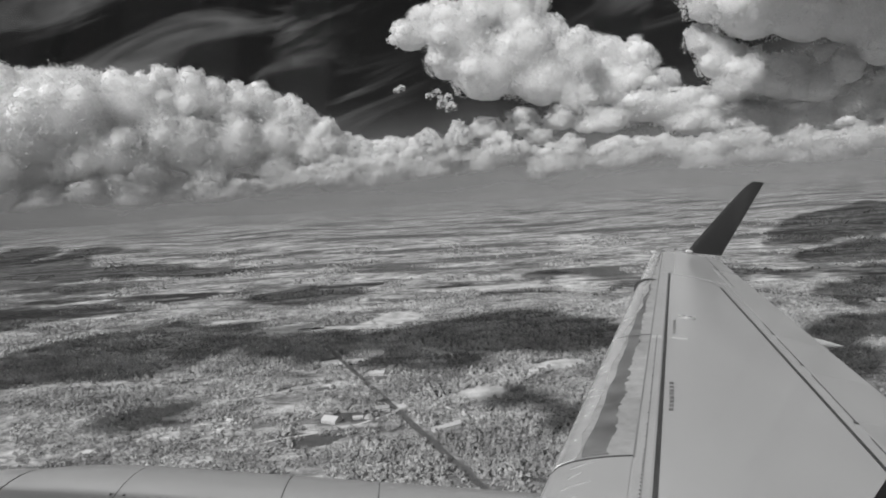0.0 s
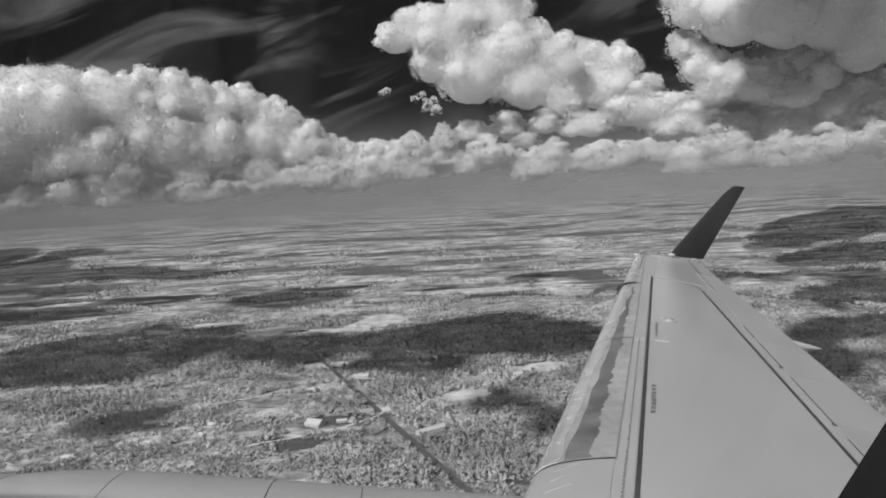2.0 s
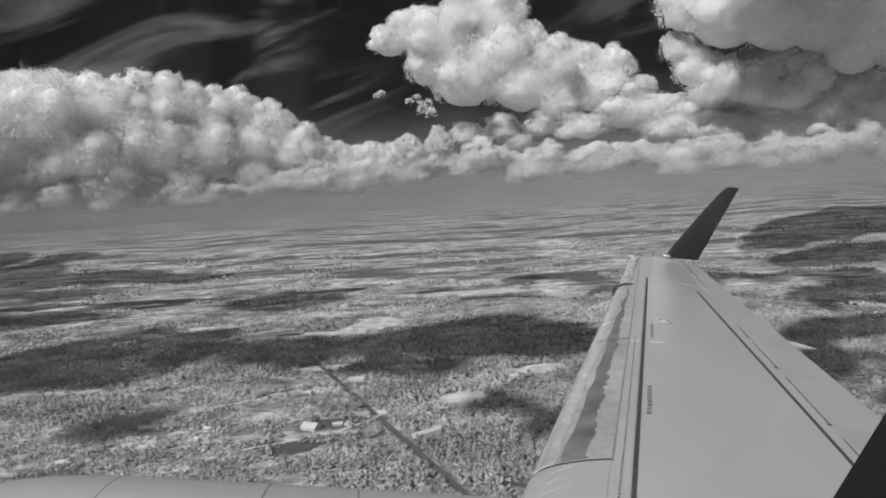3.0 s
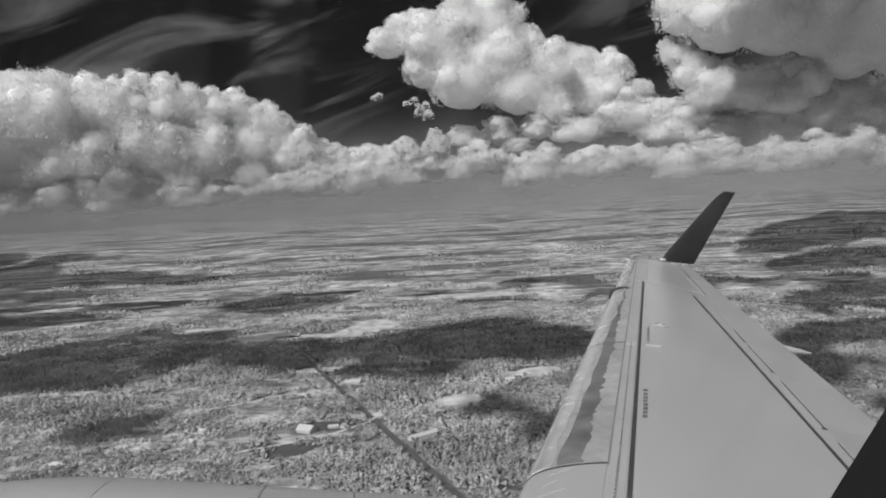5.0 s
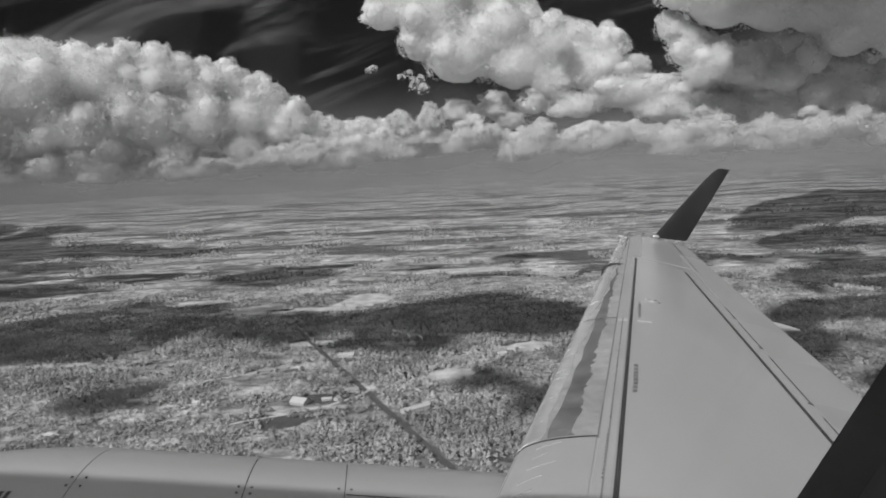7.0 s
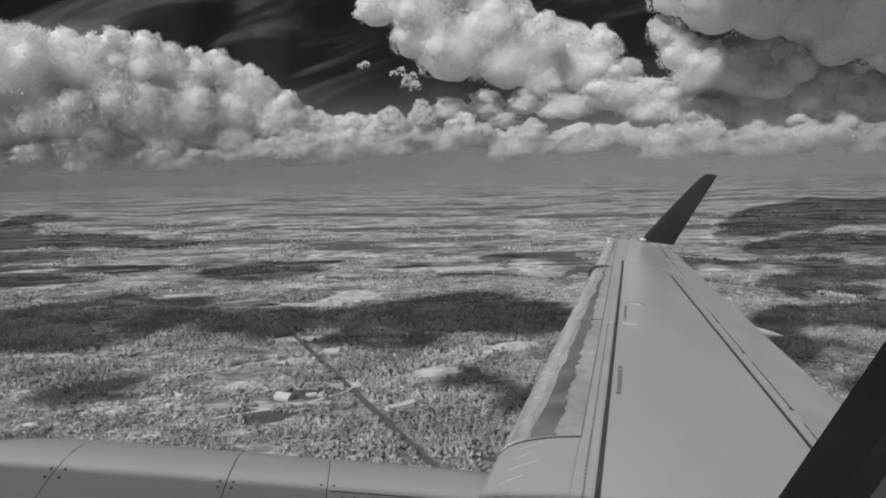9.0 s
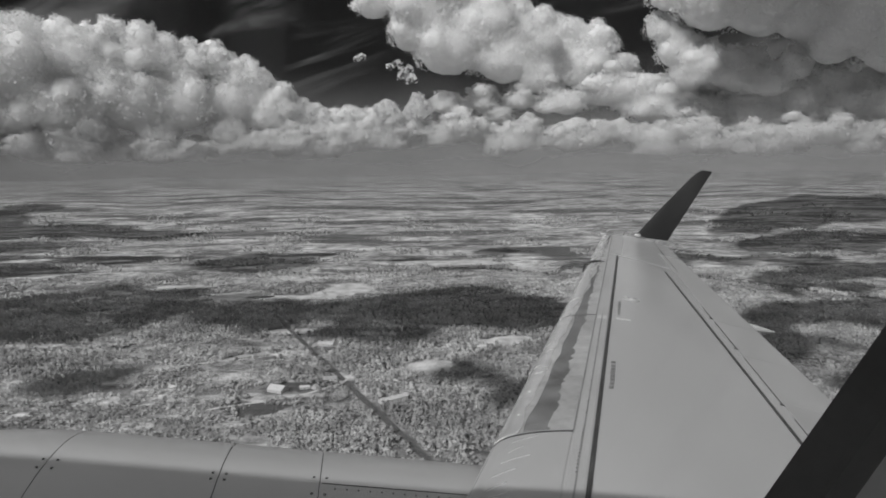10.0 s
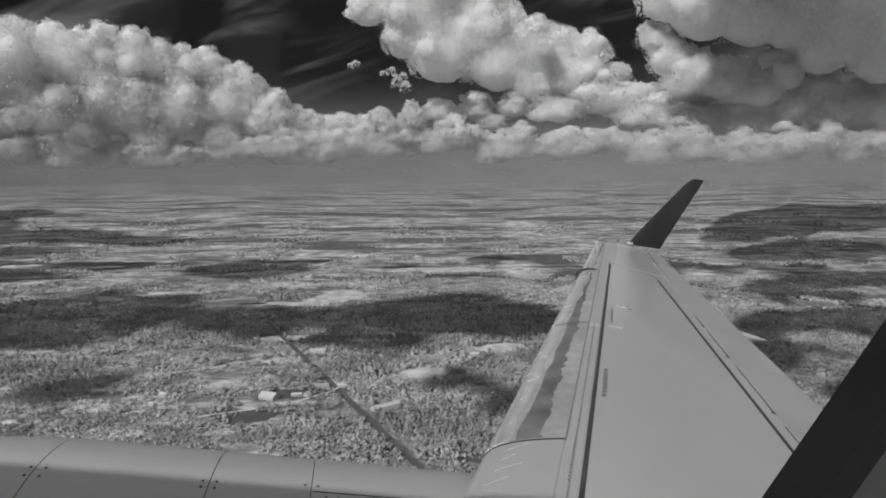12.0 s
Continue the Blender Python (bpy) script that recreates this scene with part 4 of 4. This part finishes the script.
def build_filler_cap():
    a, y = 3.65, 7.55
    m = Matrix.Translation((a, y, surface(y, a)))
    bm = bmesh.new()
    bmesh.ops.create_cone(bm, cap_ends=True, segments=24, radius1=0.11, radius2=0.10, depth=0.012, matrix=m)
    ring_ = part("filler_ring", bm, PANEL_PAINT, WING, "fuel filler ring on the wing", smooth=False)
    bm = bmesh.new()
    bmesh.ops.create_uvsphere(bm, u_segments=20, v_segments=8, radius=0.05, matrix=m @ Matrix.Diagonal((1, 1, 0.45, 1)))
    part("filler_cap", bm, SCUFF_AND_GLINT, ring_, "shiny metal filler cap", smooth=True)
    bm = bmesh.new()
    box(bm, (a - 0.05, y - 0.010, surface(y, a) + 0.004), (a + 0.06, y + 0.010, surface(y, a) + 0.014))
    part("cap_latch", bm, SEALANT, ring_)


build_filler_cap()


def flap_fairing(y, long, drop, r):
    """A pointed canoe below the trailing edge."""
    bm = bmesh.new()
    rows = []
    a0, z0 = te(y) - 1.3, top_z(y) - 0.40
    for i in range(13):
        s = i / 12
        q = r * math.sin(math.pi * min(1, 0.08 + 0.92 * s) ** 0.9) ** 0.6 if i < 12 else 0.004
        c = (a0 + (1.3 + long) * s, y, z0 - drop * s * 0.4 + 0.03)
        rows.append([(c[0], c[1] + q * math.sin(t), c[2] + 1.15 * q * math.cos(t)) for t in (2 * math.pi * k / 14 for k in range(14))])
    grid_faces(bm, rows, close=True)
    bmesh.ops.recalc_face_normals(bm, faces=bm.faces)
    part("flap_fairing", bm, WING_PAINT, WING, "pointed fairing below the trailing edge", smooth=True)


flap_fairing(8.75, 0.98, 0.35, 0.075)
flap_fairing(10.15, 0.22, 0.18, 0.07)
flap_fairing(4.6, 0.7, 0.3, 0.15)


def build_tip():
    bm = bmesh.new()
    rows = []
    for i in range(7):
        t = math.pi / 2 * i / 6
        y = 12.40 + 0.10 * math.sin(t)
        k = 0.25 + 0.75 * math.cos(t)
        row = []
        for j in range(15):
            s = j / 14
            a = le(12.4) + 0.02 + (te(12.4) - le(12.4) - 0.03) * s
            row.append((a + 0.05 * math.sin(t), y + 0.05 * s, surface(12.38, a) - 0.10 * (1 - k) + 0.05 * math.sin(math.pi * s) * math.sin(t)))
        rows.append(row)
    rows.append([(p[0], p[1], p[2] - 0.12) for p in rows[-1]])
    grid_faces(bm, rows)
    bmesh.ops.recalc_face_normals(bm, faces=bm.faces)
    part("tip_fairing", bm, WING_PAINT, WING, "rounded wing tip fairing", smooth=True)
    # clear tip light, and a bright bead added for the winglet root's glint
    for a, y, z, r, n, mat, lab in ((le(12.35) + 0.05, 12.42, top_z(12.4) - 0.01, 0.045, "navigation_light", SCUFF_AND_GLINT, "small clear tip light"),
                                    (5.86, 12.42, top_z(12.4) + 0.07, 0.05, "strobe_glint", SCUFF_AND_GLINT, "bright bead for the strobe's glint at the winglet root")):
        bm = bmesh.new()
        bmesh.ops.create_uvsphere(bm, u_segments=16, v_segments=8, radius=r, matrix=Matrix.Translation((a, y, z)) @ Matrix.Diagonal((1.6, 0.8, 0.7, 1)))
        part(n, bm, mat, WING, lab, smooth=True)
    for y, long in ((12.36, 0.20), (11.6, 0.14), (10.9, 0.14)):
        bm = bmesh.new()
        bmesh.ops.create_cone(bm, cap_ends=True, segments=6, radius1=0.008, radius2=0.004, depth=long, matrix=Matrix.Translation((te(y) + long / 2, y, top_z(y) - 0.10)) @ Matrix.Rotation(radians(90), 4, "Y"))
        part("static_wick", bm, SEALANT, WING, "thin dark static wick")
    # small fence at the slat joint
    bm = bmesh.new()
    rows = []
    for t in (0.0, 0.35, 0.7, 1.0):
        a = le(9.635) - 0.05 + 0.32 * t
        z = surface(9.635, max(a, le(9.635)))
        rows.append([(a, 9.622, z - 0.10), (a, 9.622, z + 0.035 * math.sin(math.pi * (0.25 + 0.75 * t)) + 0.012), (a, 9.648, z + 0.035 * math.sin(math.pi * (0.25 + 0.75 * t)) + 0.012), (a, 9.648, z - 0.10)])
    grid_faces(bm, rows, close=True)
    part("slat_fence", bm, SEALANT, WING, "small dark fence at the slat joint")


build_tip()


# ---------------------------------------------------------------- details of the engine
ENGINE = bpy.data.objects["engine_nacelle"]


def nacelle_patch(a0, a1, t0, t1, lift, n=8):
    """A thin raised patch on the nacelle between two stations and two angles from the top."""
    bm = bmesh.new()
    rows = []
    for i in range(n + 1):
        a = a0 + (a1 - a0) * i / n
        rows.append([(a, NY + (nacelle_r(a) + q) * math.sin(t), NZ + (nacelle_r(a) + q) * math.cos(t)) for t, q in [(t0, -0.004)] + [(t0 + (t1 - t0) * k / 4, lift) for k in range(5)] + [(t1, -0.004)]])
    grid_faces(bm, rows)
    bmesh.ops.recalc_face_normals(bm, faces=bm.faces)
    return bm


part("cowl_seam", nacelle_patch(-1.7, 1.1, radians(-37.0), radians(-36.6), 0.0015, 30), SEALANT, ENGINE)
part("cowl_seam", nacelle_patch(0.03, 1.1, radians(-7.0), radians(-6.7), 0.0015, 20), SEALANT, ENGINE)
for k in range(5):
    part("vent_slot", nacelle_patch(-1.54 + 0.03 * k, -1.522 + 0.03 * k, radians(-19), radians(-13), 0.003, 1), SEALANT, ENGINE, "dark slot of a small cowl vent")
for a, t_list in ((-0.47, (-6, -9, -25, -28)), (-0.41, (-6, -9, -25, -28)), (-1.2, (-6, -10)), (-1.14, (-6, -10)), (0.05, (-4, -12, -20, -28)), (-0.01, (-4, -12, -20, -28))):
    for t in t_list:
        part("cowl_fastener", nacelle_patch(a - 0.006, a + 0.006, radians(t - 0.4), radians(t + 0.4), 0.002, 1), SEALANT, ENGINE)
for k in range(16):
    part("cowl_fastener", nacelle_patch(0.09 + 0.055 * k, 0.098 + 0.055 * k, radians(-9.4), radians(-8.8), 0.002, 1), SEALANT, ENGINE)


def build_pylon():
    bm = bmesh.new()
    rows = []
    for i in range(9):
        a = 0.55 + 1.9 * i / 8
        w = 0.16 * math.sin(math.pi * (0.12 + 0.8 * i / 8)) + 0.02
        top = max(-1.72 + 0.10 * i / 8 if a < 0.9 else surface(2.92, max(a, le(2.92) + 0.02), -1) + 0.06, -1.75)
        rows.append([(a, NY - w, -2.0), (a, NY - w, top - 0.03), (a, NY, top), (a, NY + w, top - 0.03), (a, NY + w, -2.0)])
    grid_faces(bm, rows)
    bmesh.ops.recalc_face_normals(bm, faces=bm.faces)
    part("pylon", bm, COWL_PAINT, ENGINE, "pylon joining engine and wing", smooth=True)


build_pylon()


def window_seal():
    n = 64
    a, b, c = window_outline(n, 0.004), window_outline(n, -0.006), window_outline(n, 0.02)
    bm = bmesh.new()
    rows = [[(p, wall_y(z) - 0.001, z) for p, z in c], [(p, wall_y(z) - 0.006, z) for p, z in a], [(p, wall_y(z) + 0.004, z) for p, z in b], [(p, wall_y(z) + 0.012, z) for p, z in a]]
    grid_faces(bm, rows, close=True)
    bmesh.ops.recalc_face_normals(bm, faces=bm.faces)
    part("window_seal", bm, GASKET, bpy.data.objects["fuselage"], "dark rounded rubber seal of the cabin window", smooth=True)


window_seal()


def window_pane():
    n = 64
    bm = bmesh.new()
    grid_faces(bm, [[(p, wall_y(z, 0.03) + d, z) for p, z in window_outline(n, g)] for g, d in ((0.035, 0.006), (-0.05, 0.006), (-0.05, 0.0), (0.035, 0.0))], close=True)
    for d in (0.006, 0.0):
        bm.faces.new([bm.verts.new((p, wall_y(z, 0.03) + d, z)) for p, z in window_outline(n, -0.05)])
    bmesh.ops.remove_doubles(bm, verts=bm.verts, dist=0.0005)
    bmesh.ops.recalc_face_normals(bm, faces=bm.faces)
    ob = part("window_pane", bm, ACRYLIC, bpy.data.objects["fuselage"], "clear acrylic cabin window pane")
    ob.visible_shadow = False


window_pane()


# ---------------------------------------------------------------- farmsteads and houses
WALL_PALE, WALL_DARK = plain("pale_siding", 0.5, 0.8, vary=0.1, scale=0.8), plain("dark_siding", 0.16, 0.8, vary=0.15, scale=0.8)
ROOF_PALE, ROOF_MID, ROOF_DARK = plain("pale_metal_roof", 0.55, 0.5, vary=0.08, scale=0.5), plain("grey_shingles", 0.35, 0.9, vary=0.2, scale=0.6), plain("dark_shingles", 0.13, 0.9, vary=0.2, scale=0.6)
PANE = plain("window_glass", 0.03, 0.1, vary=0.1, scale=2)


def house(x, y, turn, w, d, h, rise, wall, roof, label, name="house"):
    ob = thing(name, pose(x, y, 0, 0, 0, turn), label, "house" if name == "house" else "barn", "houses along the road")
    bm = bmesh.new()
    box(bm, (-w / 2, -d / 2, -0.5), (w / 2, d / 2, h))
    a, b = bm.verts.new((-w / 2, 0, h + rise - 0.15)), bm.verts.new((w / 2, 0, h + rise - 0.15))
    bm.verts.ensure_lookup_table()
    for e, q in ((a, -w / 2), (b, w / 2)):
        ends = [v for v in bm.verts if abs(v.co.x - q) < 1e-4 and abs(v.co.z - h) < 1e-4]
        bm.faces.new((ends[0], ends[1], e))
    bmesh.ops.recalc_face_normals(bm, faces=bm.faces)
    part("wall", bm, wall, ob)
    for s in (-1, 1):
        bm = bmesh.new()
        e = 0.5
        lo, hi = h - rise * e / (d / 2), h + rise
        p = [(-w / 2 - e, s * (d / 2 + e), lo), (w / 2 + e, s * (d / 2 + e), lo), (w / 2 + e, 0, hi), (-w / 2 - e, 0, hi)]
        v = [bm.verts.new(q) for q in p] + [bm.verts.new((q[0], q[1], q[2] + 0.18)) for q in p]
        for q in ((0, 1, 2, 3), (7, 6, 5, 4), (0, 4, 5, 1), (1, 5, 6, 2), (2, 6, 7, 3), (3, 7, 4, 0)):
            bm.faces.new([v[i] for i in q])
        bmesh.ops.recalc_face_normals(bm, faces=bm.faces)
        part("roof_slope", bm, roof, ob)
    n = max(2, int(w / 4))
    for k in range(n):
        q = -w / 2 + w * (k + 0.5) / n
        for s in (-1, 1):
            bm = bmesh.new()
            if k == n // 2 and s < 0:
                box(bm, (q - 0.5, s * d / 2 - 0.06, 0), (q + 0.5, s * d / 2 + 0.06, 2.05))
                part("door", bm, WALL_DARK, ob)
            else:
                box(bm, (q - 0.6, s * d / 2 - 0.05, 0.95), (q + 0.6, s * d / 2 + 0.05, 2.15))
                part("window", bm, PANE, ob)
    if name == "house":
        bm = bmesh.new()
        box(bm, (w / 4 - 0.4, 0.6, h), (w / 4 + 0.4, 1.4, h + rise + 0.9))
        part("chimney", bm, ROOF_MID, ob)
    return ob


house(-51, 755, 33, 36, 11, 4.5, 1.8, WALL_PALE, ROOF_PALE, "long low shed with a bright pale roof beside the road", "barn")
house(-33, 772, 33, 17, 10, 4.0, 1.6, WALL_PALE, ROOF_PALE, "pale roofed annex behind the long shed", "barn")
house(-32, 724, 28, 16, 10, 3.2, 2.6, WALL_DARK, ROOF_DARK, "dark roofed house among trees beside the road")
house(-203, 798, -24, 22, 17, 4.2, 4.5, WALL_PALE, ROOF_PALE, "broad pale barn with a bright metal roof", "barn")
house(-170, 806, 10, 13, 7, 3.0, 1.4, WALL_PALE, ROOF_PALE, "small white outbuilding in a dark yard", "barn")
house(-157, 806, 80, 9, 7, 2.8, 2.2, WALL_PALE, ROOF_PALE, "small white gabled shed in a dark yard", "barn")
house(-142, 838, 8, 18, 10, 3.2, 2.6, WALL_PALE, ROOF_MID, "grey roofed farmhouse in a dark yard beside the road")
house(-177, 1017, -6, 26, 15, 4.0, 2.2, WALL_PALE, ROOF_PALE, "large white roofed hall at the far end of the road", "barn")
house(-165, 985, 20, 15, 9, 3.0, 2.4, WALL_DARK, ROOF_DARK, "dark roofed house below the white hall")
house(76, 986, 15, 15, 9, 3.0, 2.2, WALL_PALE, ROOF_PALE, "pale house beside a bright clearing")
house(-293, 948, 22, 16, 9, 3.0, 2.4, WALL_PALE, ROOF_MID, "grey roofed house in a cluster off the road")
house(-268, 958, 22, 14, 9, 3.0, 2.4, WALL_PALE, ROOF_MID, "grey roofed house in a cluster off the road")
house(-312, 962, 15, 14, 9, 3.0, 2.4, WALL_DARK, ROOF_DARK, "dark roofed house at the edge of a cluster")
house(-250, 938, 22, 20, 9, 3.0, 2.2, WALL_PALE, ROOF_DARK, "dark roofed house in a cluster off the road")
house(-344, 814, -20, 12, 7, 2.8, 2.0, WALL_PALE, ROOF_PALE, "small pale shed in open scrub", "barn")
house(-88, 612, 40, 12, 8, 3.0, 2.2, WALL_PALE, ROOF_PALE, "pale roofed cottage among roadside trees")
house(-230, 1090, 10, 16, 9, 3.0, 2.2, WALL_DARK, ROOF_MID, "grey roofed house near a bright clearing")
house(-430, 1120, 10, 18, 9, 3.0, 2.2, WALL_DARK, ROOF_DARK, "dark roofed house in far scrub")


def field(name, x, y, rx, ry, turn, mat, label, z=0.12, seed=1, category="field"):
    """A flat patch of land with a ragged edge and a low bank."""
    bm = bmesh.new()
    n, rings_ = 72, []
    c, s = math.cos(radians(turn)), math.sin(radians(turn))
    for k, (q, h) in enumerate(((0.5, z), (0.985, z), (1.0, -0.4))):
        row = []
        for i in range(n):
            t = 2 * math.pi * i / n
            e = q * (1 + 0.45 * noise.noise((math.cos(t) * 1.6 + seed * 7.1, math.sin(t) * 1.6, 0.4)) + 0.3 * noise.noise((math.cos(t) * 5, math.sin(t) * 5, seed * 3.3)))
            u, v = rx * e * math.cos(t), ry * e * math.sin(t)
            row.append((x + u * c - v * s, y + u * s + v * c, h))
        rings_.append(row)
    vs = grid_faces(bm, rings_, close=True)
    bm.faces.new(vs[0])
    bmesh.ops.recalc_face_normals(bm, faces=bm.faces)
    return tagged(link_bm(name, bm, mat), label, category, kind="structure")


DRY_GRASS = plain("sunlit_dry_grass", 0.55, 0.95, vary=0.4, scale=0.035)
DARK_SOIL = plain("dark_wet_soil", 0.09, 0.9, vary=0.3, scale=0.08)
field("meadow", -447, 1449, 75, 60, 10, DRY_GRASS, "bright bare clearing at the edge of the woods", seed=1)
field("meadow", -300, 1428, 120, 24, -4, DRY_GRASS, "bright narrow clearing along the woods", seed=2)
field("meadow", -210, 1510, 60, 90, -30, DRY_GRASS, "bright clearing along the woods", seed=3)
field("meadow", -6, 889, 48, 36, 20, DRY_GRASS, "bright clearing inside the woods", seed=4)
field("meadow", 117, 1028, 60, 24, 8, DRY_GRASS, "bright clearing beyond dark woods", seed=5)
field("meadow", -274, 2421, 200, 55, 0, DRY_GRASS, "wide bright far field", seed=6)
field("meadow", -156, 2655, 110, 45, 0, DRY_GRASS, "bright far field", seed=7)
field("meadow", -654, 1572, 120, 34, 12, DRY_GRASS, "bright field between hedges", seed=8)
field("meadow", -1133, 2142, 150, 50, 6, DRY_GRASS, "bright far field", seed=9)
field("meadow", -255, 1112, 50, 20, 14, DRY_GRASS, "bright clearing at the end of the road", seed=10)
field("meadow", 30, 1950, 240, 50, 0, DRY_GRASS, "wide bright field before the river", seed=11)
field("meadow", -330, 1700, 130, 45, 5, DRY_GRASS, "bright field beyond the woods", seed=12)
field("meadow", -900, 1750, 160, 40, 8, DRY_GRASS, "bright field beyond the woods", seed=13)
field("meadow", 300, 2350, 260, 60, 0, DRY_GRASS, "wide bright far field", seed=14)
field("yard", -168, 818, 48, 24, 12, DARK_SOIL, "dark trodden yard round farm buildings", seed=15)
field("yard", -215, 735, 40, 20, 16, DARK_SOIL, "dark bare hollow in the scrub", seed=16)
field("yard", -60, 935, 38, 16, 8, DARK_SOIL, "dark bare ground beside the road", seed=17)
field("pond", -515, 1036, 20, 9, 10, WATER, "small dark pond in the scrub", z=0.15, seed=18, category="pond")
field("pond", -552, 1020, 11, 5, 0, WATER, "small dark pond in the scrub", z=0.15, seed=19, category="pond")
field("pond", -640, 985, 24, 6, 12, WATER, "small dark pond in the scrub", z=0.15, seed=20, category="pond")
strip("track", [(-213, 762), (-165, 785), (-125, 822), (-118, 842)], 4.0, 0.45, GRAVEL, "pale gravel track from the yard to the road", "track")
strip("track", [(-480, 880), (-400, 905), (-335, 930), (-250, 975), (-205, 1005)], 4.5, 0.4, GRAVEL, "pale gravel track past a cluster of houses", "track")
strip("track", [(40, 560), (18, 640), (5, 700), (-20, 745)], 4.0, 0.4, GRAVEL, "gravel drive through the trees", "track")
strip("track", [(-330, 705), (-260, 742), (-200, 765)], 4.0, 0.4, GRAVEL, "pale gravel track along a bare hollow", "track")
strip("road_line", [(p[0], p[1]) for p in ROAD[2:5]], 0.5, 0.42, GRAVEL, "pale centre line of the road", "road marking")


# ---------------------------------------------------------------- single trees near the houses
BARK = plain("bark", 0.18, 0.95, vary=0.3, scale=2)


def tree(x, y, tall, seed):
    rng = np.random.default_rng(seed)
    ob = thing("tree", pose(x, y, 0), "broadleaved tree with a bright uneven crown near the houses", "tree", "single trees")
    bm = bmesh.new()
    rows = []
    for i in range(6):
        s = i / 5
        r = 0.34 * (1 - 0.75 * s)
        rows.append([(r * math.cos(t) + 0.25 * s, r * math.sin(t), tall * 0.6 * s - 0.3) for t in (6.283 * k / 7 for k in range(7))])
    grid_faces(bm, rows, close=True)
    for k in range(4):
        t, z = 1.6 * k + seed, tall * (0.3 + 0.07 * k)
        e = Vector((math.cos(t) * tall * 0.24, math.sin(t) * tall * 0.24, tall * 0.22))
        rows = [[(0.1 * (1 - 0.7 * s) * math.cos(q) + e.x * s + 0.1, 0.1 * (1 - 0.7 * s) * math.sin(q) + e.y * s, z + e.z * s) for q in (6.283 * j / 5 for j in range(5))] for s in (0, 0.5, 1)]
        grid_faces(bm, rows, close=True)
    part("trunk", bm, BARK, ob)
    n = 60
    d = rng.normal(size=(n, 3))
    d /= np.linalg.norm(d, axis=1, keepdims=True)
    c = d * (rng.uniform(0.3, 1, (n, 1)) ** 0.5) * np.array((0.30, 0.30, 0.34)) * tall + np.array((0.2, 0, tall * 0.64))
    v, f = balls(c, tall * rng.uniform(0.05, 0.12, n), 1, rng, 0.85, 0.3)
    crown = raw_mesh("crown", v, f, LEAF)
    crown.parent = ob
    return ob


rng = random.Random(21)
kinds = [tree(-20, 640, 11, 1), tree(20, 610, 9, 2), tree(-110, 770, 10, 3), tree(-150, 870, 12, 4)]
spots = [(-48, 625), (-62, 612), (-75, 634), (-98, 628), (-36, 690), (-14, 712), (-54, 720), (-18, 735), (-8, 758), (-70, 668),
         (-92, 690), (-104, 715), (-120, 752), (-131, 790), (-150, 783), (-190, 830), (-196, 845), (-205, 820), (-130, 870), (-112, 862),
         (-160, 900), (-175, 930), (-190, 950), (-205, 975), (-196, 1000), (-160, 1005), (-140, 1000), (-232, 930), (-270, 930), (-300, 930),
         (-322, 945), (-285, 972), (-255, 975), (-235, 985), (60, 975), (92, 970), (104, 992), (-240, 1080), (-215, 1075), (-250, 1105)]
for k, (x, y) in enumerate(spots):
    copy_thing(kinds[k % 4], pose(x + rng.uniform(-3, 3), y + rng.uniform(-3, 3), 0, 0, 0, rng.uniform(0, 360)))
